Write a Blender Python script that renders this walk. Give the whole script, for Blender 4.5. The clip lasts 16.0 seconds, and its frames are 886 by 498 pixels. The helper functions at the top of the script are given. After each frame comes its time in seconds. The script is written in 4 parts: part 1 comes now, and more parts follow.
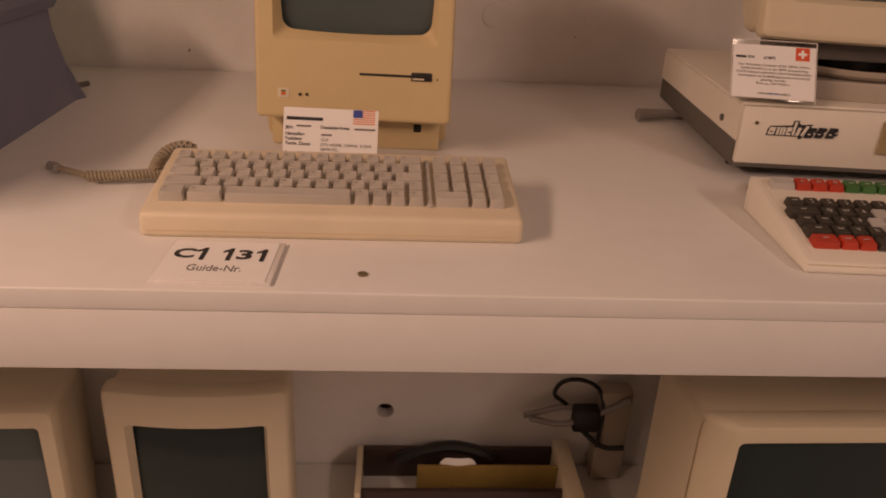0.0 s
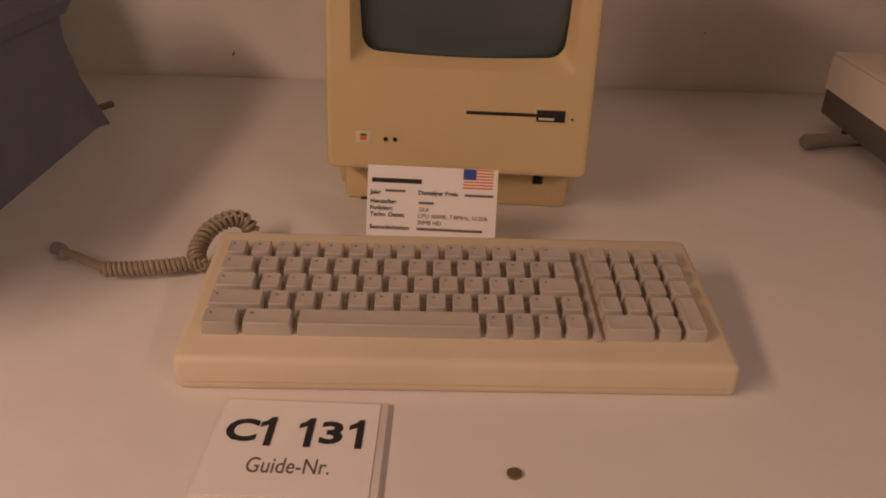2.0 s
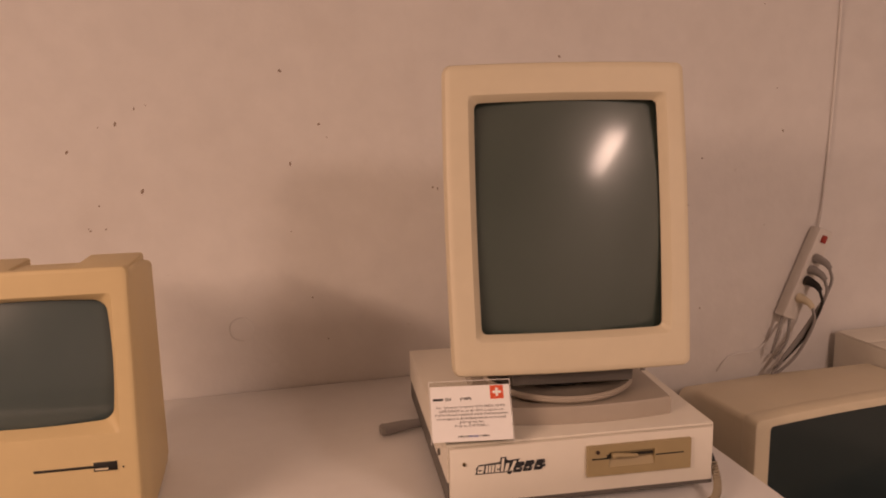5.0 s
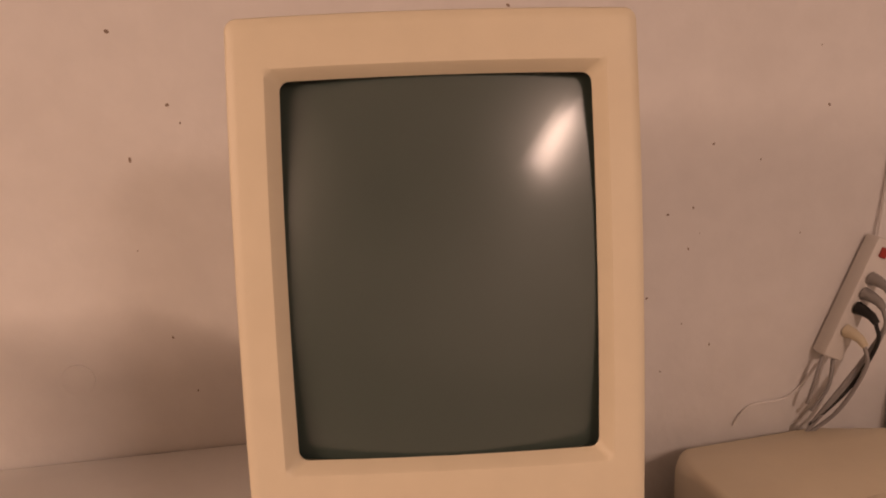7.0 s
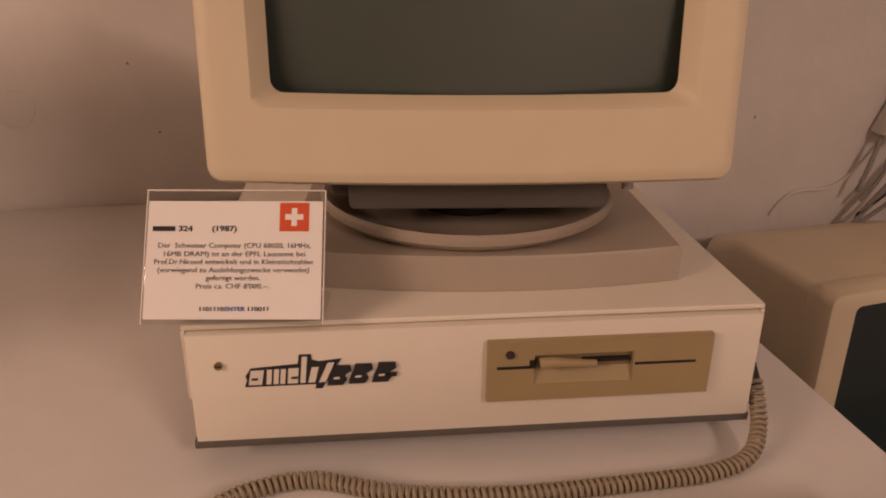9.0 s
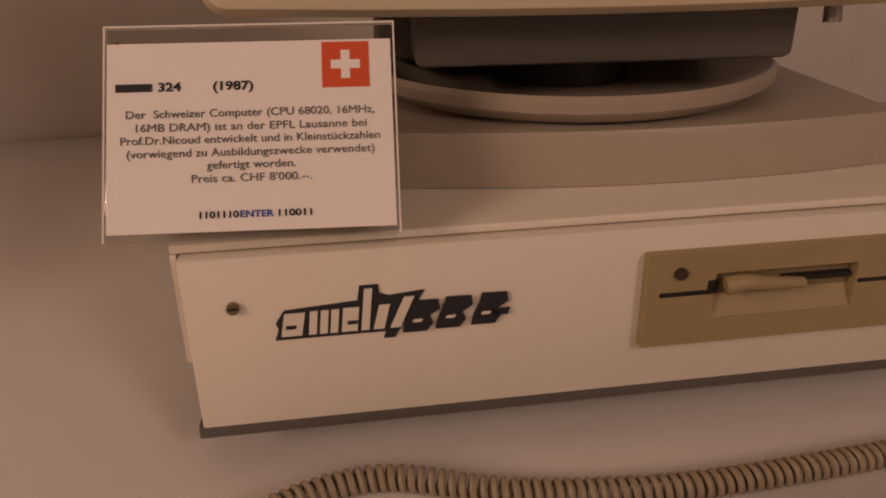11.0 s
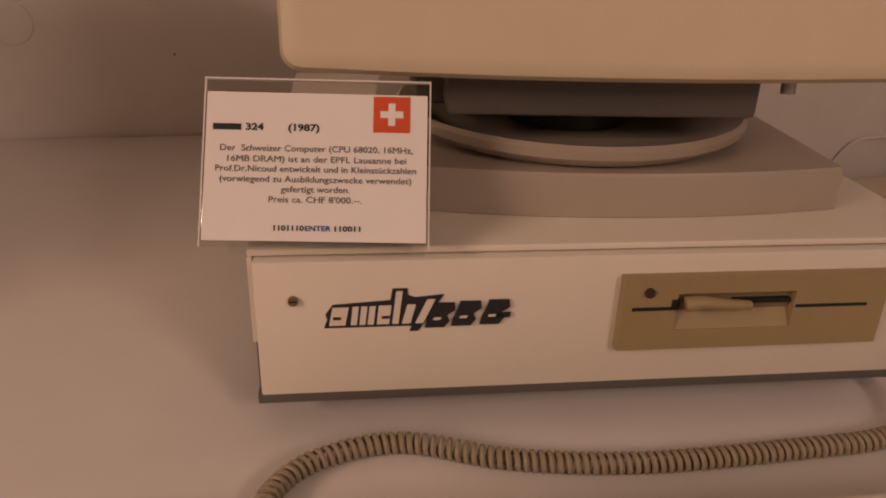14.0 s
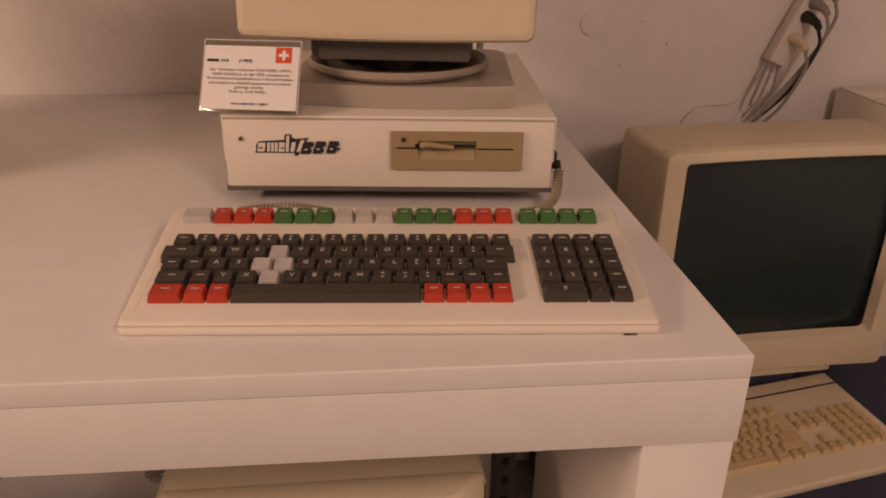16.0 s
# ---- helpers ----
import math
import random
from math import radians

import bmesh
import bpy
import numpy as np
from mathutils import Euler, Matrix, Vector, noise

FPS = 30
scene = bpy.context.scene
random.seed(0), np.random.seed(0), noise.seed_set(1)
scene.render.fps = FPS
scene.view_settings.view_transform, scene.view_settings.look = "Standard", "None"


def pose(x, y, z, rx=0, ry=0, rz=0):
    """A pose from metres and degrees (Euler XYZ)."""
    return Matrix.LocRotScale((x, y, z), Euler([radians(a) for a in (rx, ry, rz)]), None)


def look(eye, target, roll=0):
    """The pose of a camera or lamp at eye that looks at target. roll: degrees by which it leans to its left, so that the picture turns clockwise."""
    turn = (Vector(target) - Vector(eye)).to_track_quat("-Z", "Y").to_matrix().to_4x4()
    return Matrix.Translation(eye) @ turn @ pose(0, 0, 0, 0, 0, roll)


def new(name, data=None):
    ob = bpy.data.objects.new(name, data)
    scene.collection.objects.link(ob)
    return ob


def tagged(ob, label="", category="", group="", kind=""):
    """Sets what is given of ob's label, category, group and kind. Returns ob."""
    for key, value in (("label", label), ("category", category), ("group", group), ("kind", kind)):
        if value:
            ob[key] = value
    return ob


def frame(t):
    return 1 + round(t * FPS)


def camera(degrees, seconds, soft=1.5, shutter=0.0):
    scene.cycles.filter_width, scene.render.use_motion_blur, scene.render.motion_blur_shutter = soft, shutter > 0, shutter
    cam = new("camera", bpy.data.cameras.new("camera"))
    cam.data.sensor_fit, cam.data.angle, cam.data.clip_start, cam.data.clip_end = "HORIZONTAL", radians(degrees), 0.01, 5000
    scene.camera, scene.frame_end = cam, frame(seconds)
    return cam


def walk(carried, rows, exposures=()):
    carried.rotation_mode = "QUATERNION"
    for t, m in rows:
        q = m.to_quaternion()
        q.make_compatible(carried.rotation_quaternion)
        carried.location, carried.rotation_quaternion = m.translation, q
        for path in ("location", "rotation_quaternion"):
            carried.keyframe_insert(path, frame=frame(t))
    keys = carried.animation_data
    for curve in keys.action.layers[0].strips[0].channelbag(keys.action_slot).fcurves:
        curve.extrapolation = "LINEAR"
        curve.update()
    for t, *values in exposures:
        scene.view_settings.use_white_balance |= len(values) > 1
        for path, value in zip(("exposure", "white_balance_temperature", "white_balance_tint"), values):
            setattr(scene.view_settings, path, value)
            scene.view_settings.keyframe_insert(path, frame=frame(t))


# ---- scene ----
cam = camera(60.0, 16.0, soft=1.9)
PATH = [
    (0, (0.026, -0.011, 1.235), (0.164, 1.806, 0.412), 3.1),
    (0.5, (-0.024, 0.134, 1.226), (0.077, 1.943, 0.379), 2.3),
    (1, (-0.046, 0.238, 1.219), (0.007, 2.029, 0.329), 1.7),
    (1.5, (-0.061, 0.274, 1.231), (-0.021, 2.043, 0.299), 1.9),
    (2, (-0.06, 0.299, 1.247), (-0.012, 2.076, 0.329), 2.1),
    (2.5, (-0.057, 0.307, 1.283), (0.006, 2.12, 0.442), 2.4),
    (3, (-0.055, 0.274, 1.313), (0.025, 2.134, 0.583), 2.2),
    (3.5, (-0.033, 0.196, 1.351), (0.065, 2.091, 0.717), 1.3),
    (4, (0.055, 0.087, 1.398), (0.277, 2.005, 0.877), 0.2),
    (4.5, (0.165, 0.026, 1.44), (0.632, 1.937, 1.084), -1.1),
    (7, (0.594, 0.431, 1.466), (0.912, 2.353, 1.011), -1.9),
    (7.5, (0.603, 0.482, 1.383), (0.921, 2.359, 0.771), -1.4),
    (8, (0.608, 0.489, 1.322), (0.924, 2.357, 0.682), -1.0),
    (8.5, (0.598, 0.517, 1.28), (0.924, 2.357, 0.566), 0.5),
    (9, (0.587, 0.549, 1.234), (0.914, 2.374, 0.484), 0.5),
    (11.5, (0.527, 0.741, 1.125), (0.958, 2.497, 0.27), -0.7),
    (12, (0.506, 0.758, 1.128), (0.973, 2.491, 0.246), -0.0),
    (12.5, (0.49, 0.758, 1.134), (0.968, 2.483, 0.241), 0.8),
    (13, (0.481, 0.759, 1.136), (0.957, 2.486, 0.247), 1.6),
    (13.5, (0.484, 0.733, 1.146), (0.921, 2.486, 0.288), 2.0),
    (14, (0.527, 0.639, 1.17), (0.892, 2.421, 0.34), 1.9),
    (14.5, (0.587, 0.481, 1.194), (0.872, 2.296, 0.402), 1.4),
    (15, (0.634, 0.32, 1.227), (0.862, 2.143, 0.438), 1.6),
    (15.5, (0.645, 0.202, 1.233), (0.836, 2.029, 0.44), 1.4),
    (16, (0.67, 0.119, 1.229), (0.851, 1.935, 0.411), 0.9),
]

walk(cam, [(t, look(eye, target, roll)) for t, eye, target, roll in PATH],
     [(0, -0.4), (1, -0.78), (2, -0.76), (3, -0.62), (3.5, -0.42), (4, -0.18), (4.7, 0.05), (7, 0.25), (7.5, 0.34), (8.5, 0.06), (9, -0.1), (11.5, -0.54), (13.5, -0.48), (15, -0.18), (16, -0.1)])

# ---- light: fluorescent tubes under the ceiling ----
T = 0.9            # top of the display table
WALL = 1.587         # back wall
world = bpy.data.worlds.new("world")
world.use_nodes = True
world.node_tree.nodes["Background"].inputs[0].default_value = (1.0, 0.75, 0.6, 1)
world.node_tree.nodes["Background"].inputs[1].default_value = 0.02
scene.world = world


def tube_light(name, x, y, z, length, lean, wide, watts, colour):
    lamp = bpy.data.lights.new(name, "AREA")
    lamp.shape, lamp.size, lamp.size_y = "RECTANGLE", wide, length
    lamp.energy, lamp.color = watts, colour
    ob = new(name, lamp)
    ob.matrix_world = pose(x, y, z, 0, lean, 0)
    return ob


tube_light("tube_light", 1.69, -1.45, 2.38, 1.2, 0, 0.22, 40, (1.0, 0.675, 0.535))
tube_light("tube_light", -1.31, -0.20, 1.92, 1.2, -40, 0.16, 32.5, (1.0, 0.625, 0.445))


# ---- materials ----
def material(name, colour, rough=0.5, metal=0.0, spread=0.06, scale=30.0, bump=0.05, fine=400.0, wear=None, wear_amount=0.25, object_random=0.0, coat=0.0):
    """Painted, moulded or woven surface: two scales of tone, a fine relief and uneven gloss."""
    m = bpy.data.materials.new(name)
    m.use_nodes = True
    nt = m.node_tree
    b = nt.nodes["Principled BSDF"]
    tc = nt.nodes.new("ShaderNodeTexCoord")
    big = nt.nodes.new("ShaderNodeTexNoise")
    big.inputs["Scale"].default_value, big.inputs["Detail"].default_value = scale * 0.2, 4
    small = nt.nodes.new("ShaderNodeTexNoise")
    small.inputs["Scale"].default_value, small.inputs["Detail"].default_value = scale * 2.5, 5
    nt.links.new(tc.outputs["Object"], big.inputs["Vector"])
    nt.links.new(tc.outputs["Object"], small.inputs["Vector"])
    add = nt.nodes.new("ShaderNodeMath")
    add.operation = "ADD"
    nt.links.new(big.outputs["Fac"], add.inputs[0])
    nt.links.new(small.outputs["Fac"], add.inputs[1])
    ramp = nt.nodes.new("ShaderNodeMapRange")
    ramp.inputs["From Min"].default_value, ramp.inputs["From Max"].default_value = 0.6, 1.4
    ramp.inputs["To Min"].default_value, ramp.inputs["To Max"].default_value = 1 - spread, 1 + spread
    nt.links.new(add.outputs[0], ramp.inputs["Value"])
    value = ramp.outputs[0]
    if object_random:
        info = nt.nodes.new("ShaderNodeObjectInfo")
        vary = nt.nodes.new("ShaderNodeMapRange")
        vary.inputs["To Min"].default_value, vary.inputs["To Max"].default_value = 1 - object_random, 1 + object_random
        nt.links.new(info.outputs["Random"], vary.inputs["Value"])
        mul = nt.nodes.new("ShaderNodeMath")
        mul.operation = "MULTIPLY"
        nt.links.new(value, mul.inputs[0])
        nt.links.new(vary.outputs[0], mul.inputs[1])
        value = mul.outputs[0]
    tone = nt.nodes.new("ShaderNodeMix")
    tone.data_type, tone.blend_type = "RGBA", "MULTIPLY"
    tone.inputs[0].default_value = 1.0
    tone.inputs[6].default_value = (*colour, 1)
    nt.links.new(value, tone.inputs[7])
    out = tone.outputs[2]
    if wear:
        spots = nt.nodes.new("ShaderNodeTexNoise")
        spots.inputs["Scale"].default_value, spots.inputs["Detail"].default_value = scale * 0.6, 8
        nt.links.new(tc.outputs["Object"], spots.inputs["Vector"])
        cut = nt.nodes.new("ShaderNodeMapRange")
        cut.inputs["From Min"].default_value, cut.inputs["From Max"].default_value = 0.52, 0.75
        cut.inputs["To Max"].default_value = wear_amount
        nt.links.new(spots.outputs["Fac"], cut.inputs["Value"])
        mix = nt.nodes.new("ShaderNodeMix")
        mix.data_type = "RGBA"
        nt.links.new(cut.outputs[0], mix.inputs[0])
        nt.links.new(out, mix.inputs[6])
        mix.inputs[7].default_value = (*wear, 1)
        out = mix.outputs[2]
    nt.links.new(out, b.inputs["Base Color"])
    gloss = nt.nodes.new("ShaderNodeMapRange")
    gloss.inputs["To Min"].default_value, gloss.inputs["To Max"].default_value = max(0.02, rough - 0.08), min(1, rough + 0.08)
    nt.links.new(small.outputs["Fac"], gloss.inputs["Value"])
    nt.links.new(gloss.outputs[0], b.inputs["Roughness"])
    b.inputs["Metallic"].default_value = metal
    b.inputs["Coat Weight"].default_value = coat
    if bump:
        grain = nt.nodes.new("ShaderNodeTexNoise")
        grain.inputs["Scale"].default_value, grain.inputs["Detail"].default_value = fine, 3
        nt.links.new(tc.outputs["Object"], grain.inputs["Vector"])
        bm_ = nt.nodes.new("ShaderNodeBump")
        bm_.inputs["Strength"].default_value, bm_.inputs["Distance"].default_value = bump, 0.002
        nt.links.new(grain.outputs["Fac"], bm_.inputs["Height"])
        nt.links.new(bm_.outputs[0], b.inputs["Normal"])
    return m


def clear_plastic(name):
    """Thin clear acrylic: see-through with a polished face."""
    m = bpy.data.materials.new(name)
    m.use_nodes = True
    nt = m.node_tree
    for n in list(nt.nodes):
        nt.nodes.remove(n)
    out = nt.nodes.new("ShaderNodeOutputMaterial")
    see = nt.nodes.new("ShaderNodeBsdfTransparent")
    see.inputs[0].default_value = (0.975, 0.975, 0.965, 1)
    shine = nt.nodes.new("ShaderNodeBsdfGlossy")
    shine.inputs["Roughness"].default_value = 0.08
    both = nt.nodes.new("ShaderNodeMixShader")
    both.inputs[0].default_value = 0.05
    nt.links.new(see.outputs[0], both.inputs[1])
    nt.links.new(shine.outputs[0], both.inputs[2])
    nt.links.new(both.outputs[0], out.inputs[0])
    return m


def tube_glass(name, colour, rough):
    """Front glass of a picture tube: a grey phosphor under polished glass."""
    m = material(name, colour, rough=0.38, spread=0.04, scale=8, bump=0.0)
    b = m.node_tree.nodes["Principled BSDF"]
    b.inputs["Coat Weight"].default_value = 1.0
    b.inputs["Coat Roughness"].default_value = rough
    return m


M_WALL = material("wall_paint", (0.78, 0.75, 0.73), 0.85, spread=0.05, scale=9, bump=0.35, fine=60, wear=(0.62, 0.57, 0.53), wear_amount=0.2)
M_TABLE = material("white_lacquer", (0.80, 0.78, 0.76), 0.42, spread=0.03, scale=12, bump=0.02, wear=(0.68, 0.63, 0.58), wear_amount=0.18)
M_FLOOR = material("floor_concrete", (0.28, 0.26, 0.24), 0.7, spread=0.15, scale=10, bump=0.2, fine=80)
M_BEIGE = material("aged_beige_plastic", (0.65, 0.51, 0.28), 0.5, spread=0.04, scale=14, bump=0.10, fine=900, wear=(0.52, 0.38, 0.22), wear_amount=0.2)
M_CREAM = material("cream_plastic", (0.69, 0.60, 0.44), 0.48, spread=0.04, scale=12, bump=0.08, fine=800, wear=(0.60, 0.47, 0.30), wear_amount=0.2)
M_KEYBODY = material("pale_beige_plastic", (0.72, 0.62, 0.46), 0.5, spread=0.03, scale=16, bump=0.08, fine=900, wear=(0.55, 0.44, 0.30), wear_amount=0.2)
M_KEYGREY = material("grey_key_plastic", (0.50, 0.46, 0.41), 0.55, spread=0.03, scale=30, bump=0.05, object_random=0.06)
M_GAP = material("dark_key_bed", (0.020, 0.018, 0.016), 0.7, spread=0.1, scale=40)
M_BEDBEIGE = material("beige_key_bed", (0.30, 0.25, 0.19), 0.7, spread=0.1, scale=40)
M_OFFWHITE = material("off_white_paint", (0.80, 0.75, 0.66), 0.45, spread=0.03, scale=12, bump=0.10, fine=700, wear=(0.66, 0.58, 0.46), wear_amount=0.15)
M_GREYMETAL = material("grey_painted_metal", (0.115, 0.105, 0.095), 0.55, spread=0.06, scale=20, bump=0.10, fine=700)
M_DISH = material("dark_grey_plastic", (0.21, 0.187, 0.165), 0.6, spread=0.05, scale=16, bump=0.08, fine=800)
M_STAND = material("warm_grey_plastic", (0.40, 0.345, 0.285), 0.42, spread=0.05, scale=16, bump=0.08, fine=800)
M_TAN = material("tan_plastic", (0.36, 0.28, 0.15), 0.5, spread=0.05, scale=20, bump=0.05, fine=800)
# the drive's tan, darkened for the shade inside its recess
M_TAN_SHADE = material("shaded_tan_plastic", (0.22, 0.17, 0.09), 0.55, spread=0.05, scale=20)
M_BLACK = material("black_plastic", (0.012, 0.011, 0.010), 0.5, spread=0.1, scale=30)
M_KEYBROWN = material("dark_brown_key_plastic", (0.045, 0.038, 0.030), 0.5, spread=0.05, scale=30, bump=0.06, object_random=0.10)
M_KEYRED = material("red_key_plastic", (0.48, 0.045, 0.02), 0.45, spread=0.05, scale=30, bump=0.05, object_random=0.06)
M_KEYGREEN = material("green_key_plastic", (0.055, 0.16, 0.045), 0.45, spread=0.05, scale=30, bump=0.05, object_random=0.08)
M_KEYPALE = material("pale_grey_key_plastic", (0.50, 0.475, 0.45), 0.5, spread=0.03, scale=30, bump=0.05, object_random=0.04)
M_KEYCREAM = material("yellowed_key_plastic", (0.58, 0.44, 0.24), 0.55, spread=0.04, scale=30, object_random=0.06)
M_PAPER = material("white_card", (0.90, 0.88, 0.865), 0.75, spread=0.02, scale=30, bump=0.03, fine=1200)
M_INK = material("black_ink", (0.02, 0.02, 0.025), 0.7, spread=0.05)
M_GREYINK = material("grey_ink", (0.15, 0.13, 0.13), 0.7, spread=0.05)
M_DIMINK = material("faded_legend", (0.26, 0.23, 0.20), 0.7, spread=0.05)
M_BLUEINK = material("blue_ink", (0.05, 0.08, 0.35), 0.7, spread=0.05)
M_REDINK = material("red_ink", (0.70, 0.095, 0.03), 0.6, spread=0.04)
M_ORANGE = material("orange_ink", (0.75, 0.20, 0.04), 0.6, spread=0.04)
M_LEGEND = material("pale_legend", (0.50, 0.48, 0.45), 0.6, spread=0.03)
M_CLEAR = clear_plastic("clear_acrylic")
# opaque pale tone for light caught in clear acrylic
M_EDGE = material("pale_acrylic", (0.80, 0.77, 0.74), 0.25, spread=0.05, scale=80)
M_TUBE = tube_glass("picture_tube_glass", (0.061, 0.086, 0.088), 0.07)
M_TUBE2 = tube_glass("matt_picture_tube_glass", (0.051, 0.070, 0.059), 0.17)
M_TUBEDARK = tube_glass("dark_picture_tube_glass", (0.019, 0.031, 0.032), 0.10)
M_TUBEDARK.node_tree.nodes["Principled BSDF"].inputs["Coat Weight"].default_value = 0.35
M_TUBEDARK.node_tree.nodes["Principled BSDF"].inputs["Specular IOR Level"].default_value = 0.2
M_CABLEBEIGE = material("beige_cable", (0.33, 0.275, 0.195), 0.55, spread=0.06, scale=60)
M_CABLEGREY = material("grey_cable", (0.30, 0.28, 0.27), 0.55, spread=0.06, scale=60)
M_FABRIC = material("blue_grey_box_card", (0.160, 0.176, 0.255), 0.75, spread=0.06, scale=14, bump=0.2, fine=500, wear=(0.30, 0.28, 0.30), wear_amount=0.3)
M_GREEN = material("green_bucket_plastic", (0.055, 0.26, 0.012), 0.4, spread=0.05, scale=20, bump=0.03)
M_SCREW = material("brass_screw", (0.30, 0.24, 0.14), 0.4, metal=0.8, spread=0.1, scale=80)
M_STEEL = material("dull_steel", (0.35, 0.33, 0.31), 0.4, metal=0.8, spread=0.1, scale=60)
M_SPECK = material("brown_speck", (0.30, 0.23, 0.18), 0.8, spread=0.2)
M_YELLOW = material("dull_yellow_board", (0.30, 0.20, 0.05), 0.6, spread=0.15, scale=20)
M_BROWN = material("dark_brown_board", (0.05, 0.03, 0.025), 0.5, spread=0.2, scale=20)
M_BLUE = material("dark_blue_cloth", (0.03, 0.035, 0.07), 0.8, spread=0.2, scale=30, bump=0.3)
M_STRIP = material("white_power_strip_plastic", (0.74, 0.70, 0.66), 0.4, spread=0.03, scale=20)
M_SWITCH = material("red_switch", (0.35, 0.02, 0.01), 0.3, spread=0.05)


# ---- building helpers ----
def thing(name, m, label, category, group=""):
    """An Empty at the thing's base, that parents its parts."""
    return place(tagged(new(name), label, category, group), m)


def place(ob, m):
    ob.matrix_world = m
    return ob


def part(name, bm, mat, parent=None, label="", smooth=True, m=None):
    me = bpy.data.meshes.new(name)
    bmesh.ops.recalc_face_normals(bm, faces=bm.faces)
    bm.to_mesh(me)
    bm.free()
    me.materials.append(mat)
    if smooth:
        for p in me.polygons:
            p.use_smooth = True
        me.set_sharp_from_angle(angle=radians(38))
    ob = new(name, me)
    ob.parent = parent
    if m is not None:
        ob.matrix_local = m
    if label:
        ob["label"] = label
    return ob


def shared(name, me, parent, m):
    ob = new(name, me)
    ob.parent = parent
    ob.matrix_local = m
    return ob


def box(x0, x1, y0, y1, z0, z1, r=0.0, seg=2, bm=None):
    bm = bm or bmesh.new()
    got = bmesh.ops.create_cube(bm, size=1.0, matrix=Matrix.Translation(((x0 + x1) / 2, (y0 + y1) / 2, (z0 + z1) / 2)) @ Matrix.Diagonal((x1 - x0, y1 - y0, z1 - z0, 1)))
    if r:
        edges = list({e for v in got["verts"] for e in v.link_edges})
        bmesh.ops.bevel(bm, geom=edges, offset=r, segments=seg, profile=0.5, affect="EDGES")
    return bm


def rim(w, h, r, y, cx=0.0, cz=0.0, n=5, bulge=0.0):
    """A rounded rectangle facing -y, as a ring of points; bulge bows its sides outwards."""
    pts = []
    for sx, sz, a0 in ((1, 1, 0), (-1, 1, 90), (-1, -1, 180), (1, -1, 270)):
        for k in range(n + 1):
            a = radians(a0 + 90 * k / n)
            pts.append((sx * (w / 2 - r) + r * math.cos(a), sz * (h / 2 - r) + r * math.sin(a)))
    full = []
    for k, p in enumerate(pts):
        q = pts[(k + 1) % len(pts)]
        steps = 6 if (k + 1) % (n + 1) == 0 else 1
        for s in range(steps):
            full.append((p[0] + (q[0] - p[0]) * s / steps, p[1] + (q[1] - p[1]) * s / steps))
    out = []
    for x, z in full:
        bx = bulge * max(0, 1 - (2 * z / h) ** 2) * (1 if x > 0 else -1) * min(1, abs(2 * x / w)) ** 6
        bz = bulge * max(0, 1 - (2 * x / w) ** 2) * (1 if z > 0 else -1) * min(1, abs(2 * z / h)) ** 6
        out.append(Vector((cx + x + bx, y, cz + z + bz)))
    return out


def loft(rings, cap_start=False, cap_end=False, bm=None):
    bm = bm or bmesh.new()
    made = [[bm.verts.new(p) for p in ring] for ring in rings]
    for a, b in zip(made, made[1:]):
        n = len(a)
        for k in range(n):
            bm.faces.new((a[k], a[(k + 1) % n], b[(k + 1) % n], b[k]))
    if cap_start:
        bm.faces.new(made[0])
    if cap_end:
        bm.faces.new(made[-1])
    return bm


def dome(w, h, depth, y, cx=0.0, cz=0.0, corner=0.01, n=18):
    """A convex picture tube face, with rounded corners, its middle depth metres nearer."""
    bm = bmesh.new()
    rings = []
    for k in range(n + 1):
        f = max(k / n, 0.001)
        ring = rim(w * f, h * f, max(corner * f, 0.0001), y, cx, cz)
        for p in ring:
            d = ((p.x - cx) / (w / 2)) ** 2 + ((p.z - cz) / (h / 2)) ** 2
            p.y = y - depth * (1 - d / 2)
        rings.append(ring)
    return loft(rings, cap_start=True, bm=bm)


def tube(points, r, sides=8, bm=None, closed_ends=True):
    bm = bm or bmesh.new()
    pts = [Vector(p) for p in points]
    rings, side = [], None
    for k, p in enumerate(pts):
        d = (pts[min(k + 1, len(pts) - 1)] - pts[max(k - 1, 0)]).normalized()
        if side is None:
            side = d.orthogonal().normalized()
        side = (side - d * side.dot(d)).normalized()
        up = d.cross(side)
        rad = r(k / max(1, len(pts) - 1)) if callable(r) else r
        rings.append([p + rad * (math.cos(2 * math.pi * s / sides) * side + math.sin(2 * math.pi * s / sides) * up) for s in range(sides)])
    return loft(rings, closed_ends, closed_ends, bm)


def smooth_path(points, n=12):
    """A rounded path through the points."""
    pts = [Vector(p) for p in points]
    pts = [2 * pts[0] - pts[1]] + pts + [2 * pts[-1] - pts[-2]]
    out = []
    for a, b, c, d in zip(pts, pts[1:], pts[2:], pts[3:]):
        for k in range(n):
            t = k / n
            out.append(0.5 * (2 * b + (c - a) * t + (2 * a - 5 * b + 4 * c - d) * t * t + (3 * b - a - 3 * c + d) * t ** 3))
    return out + [pts[-2]]


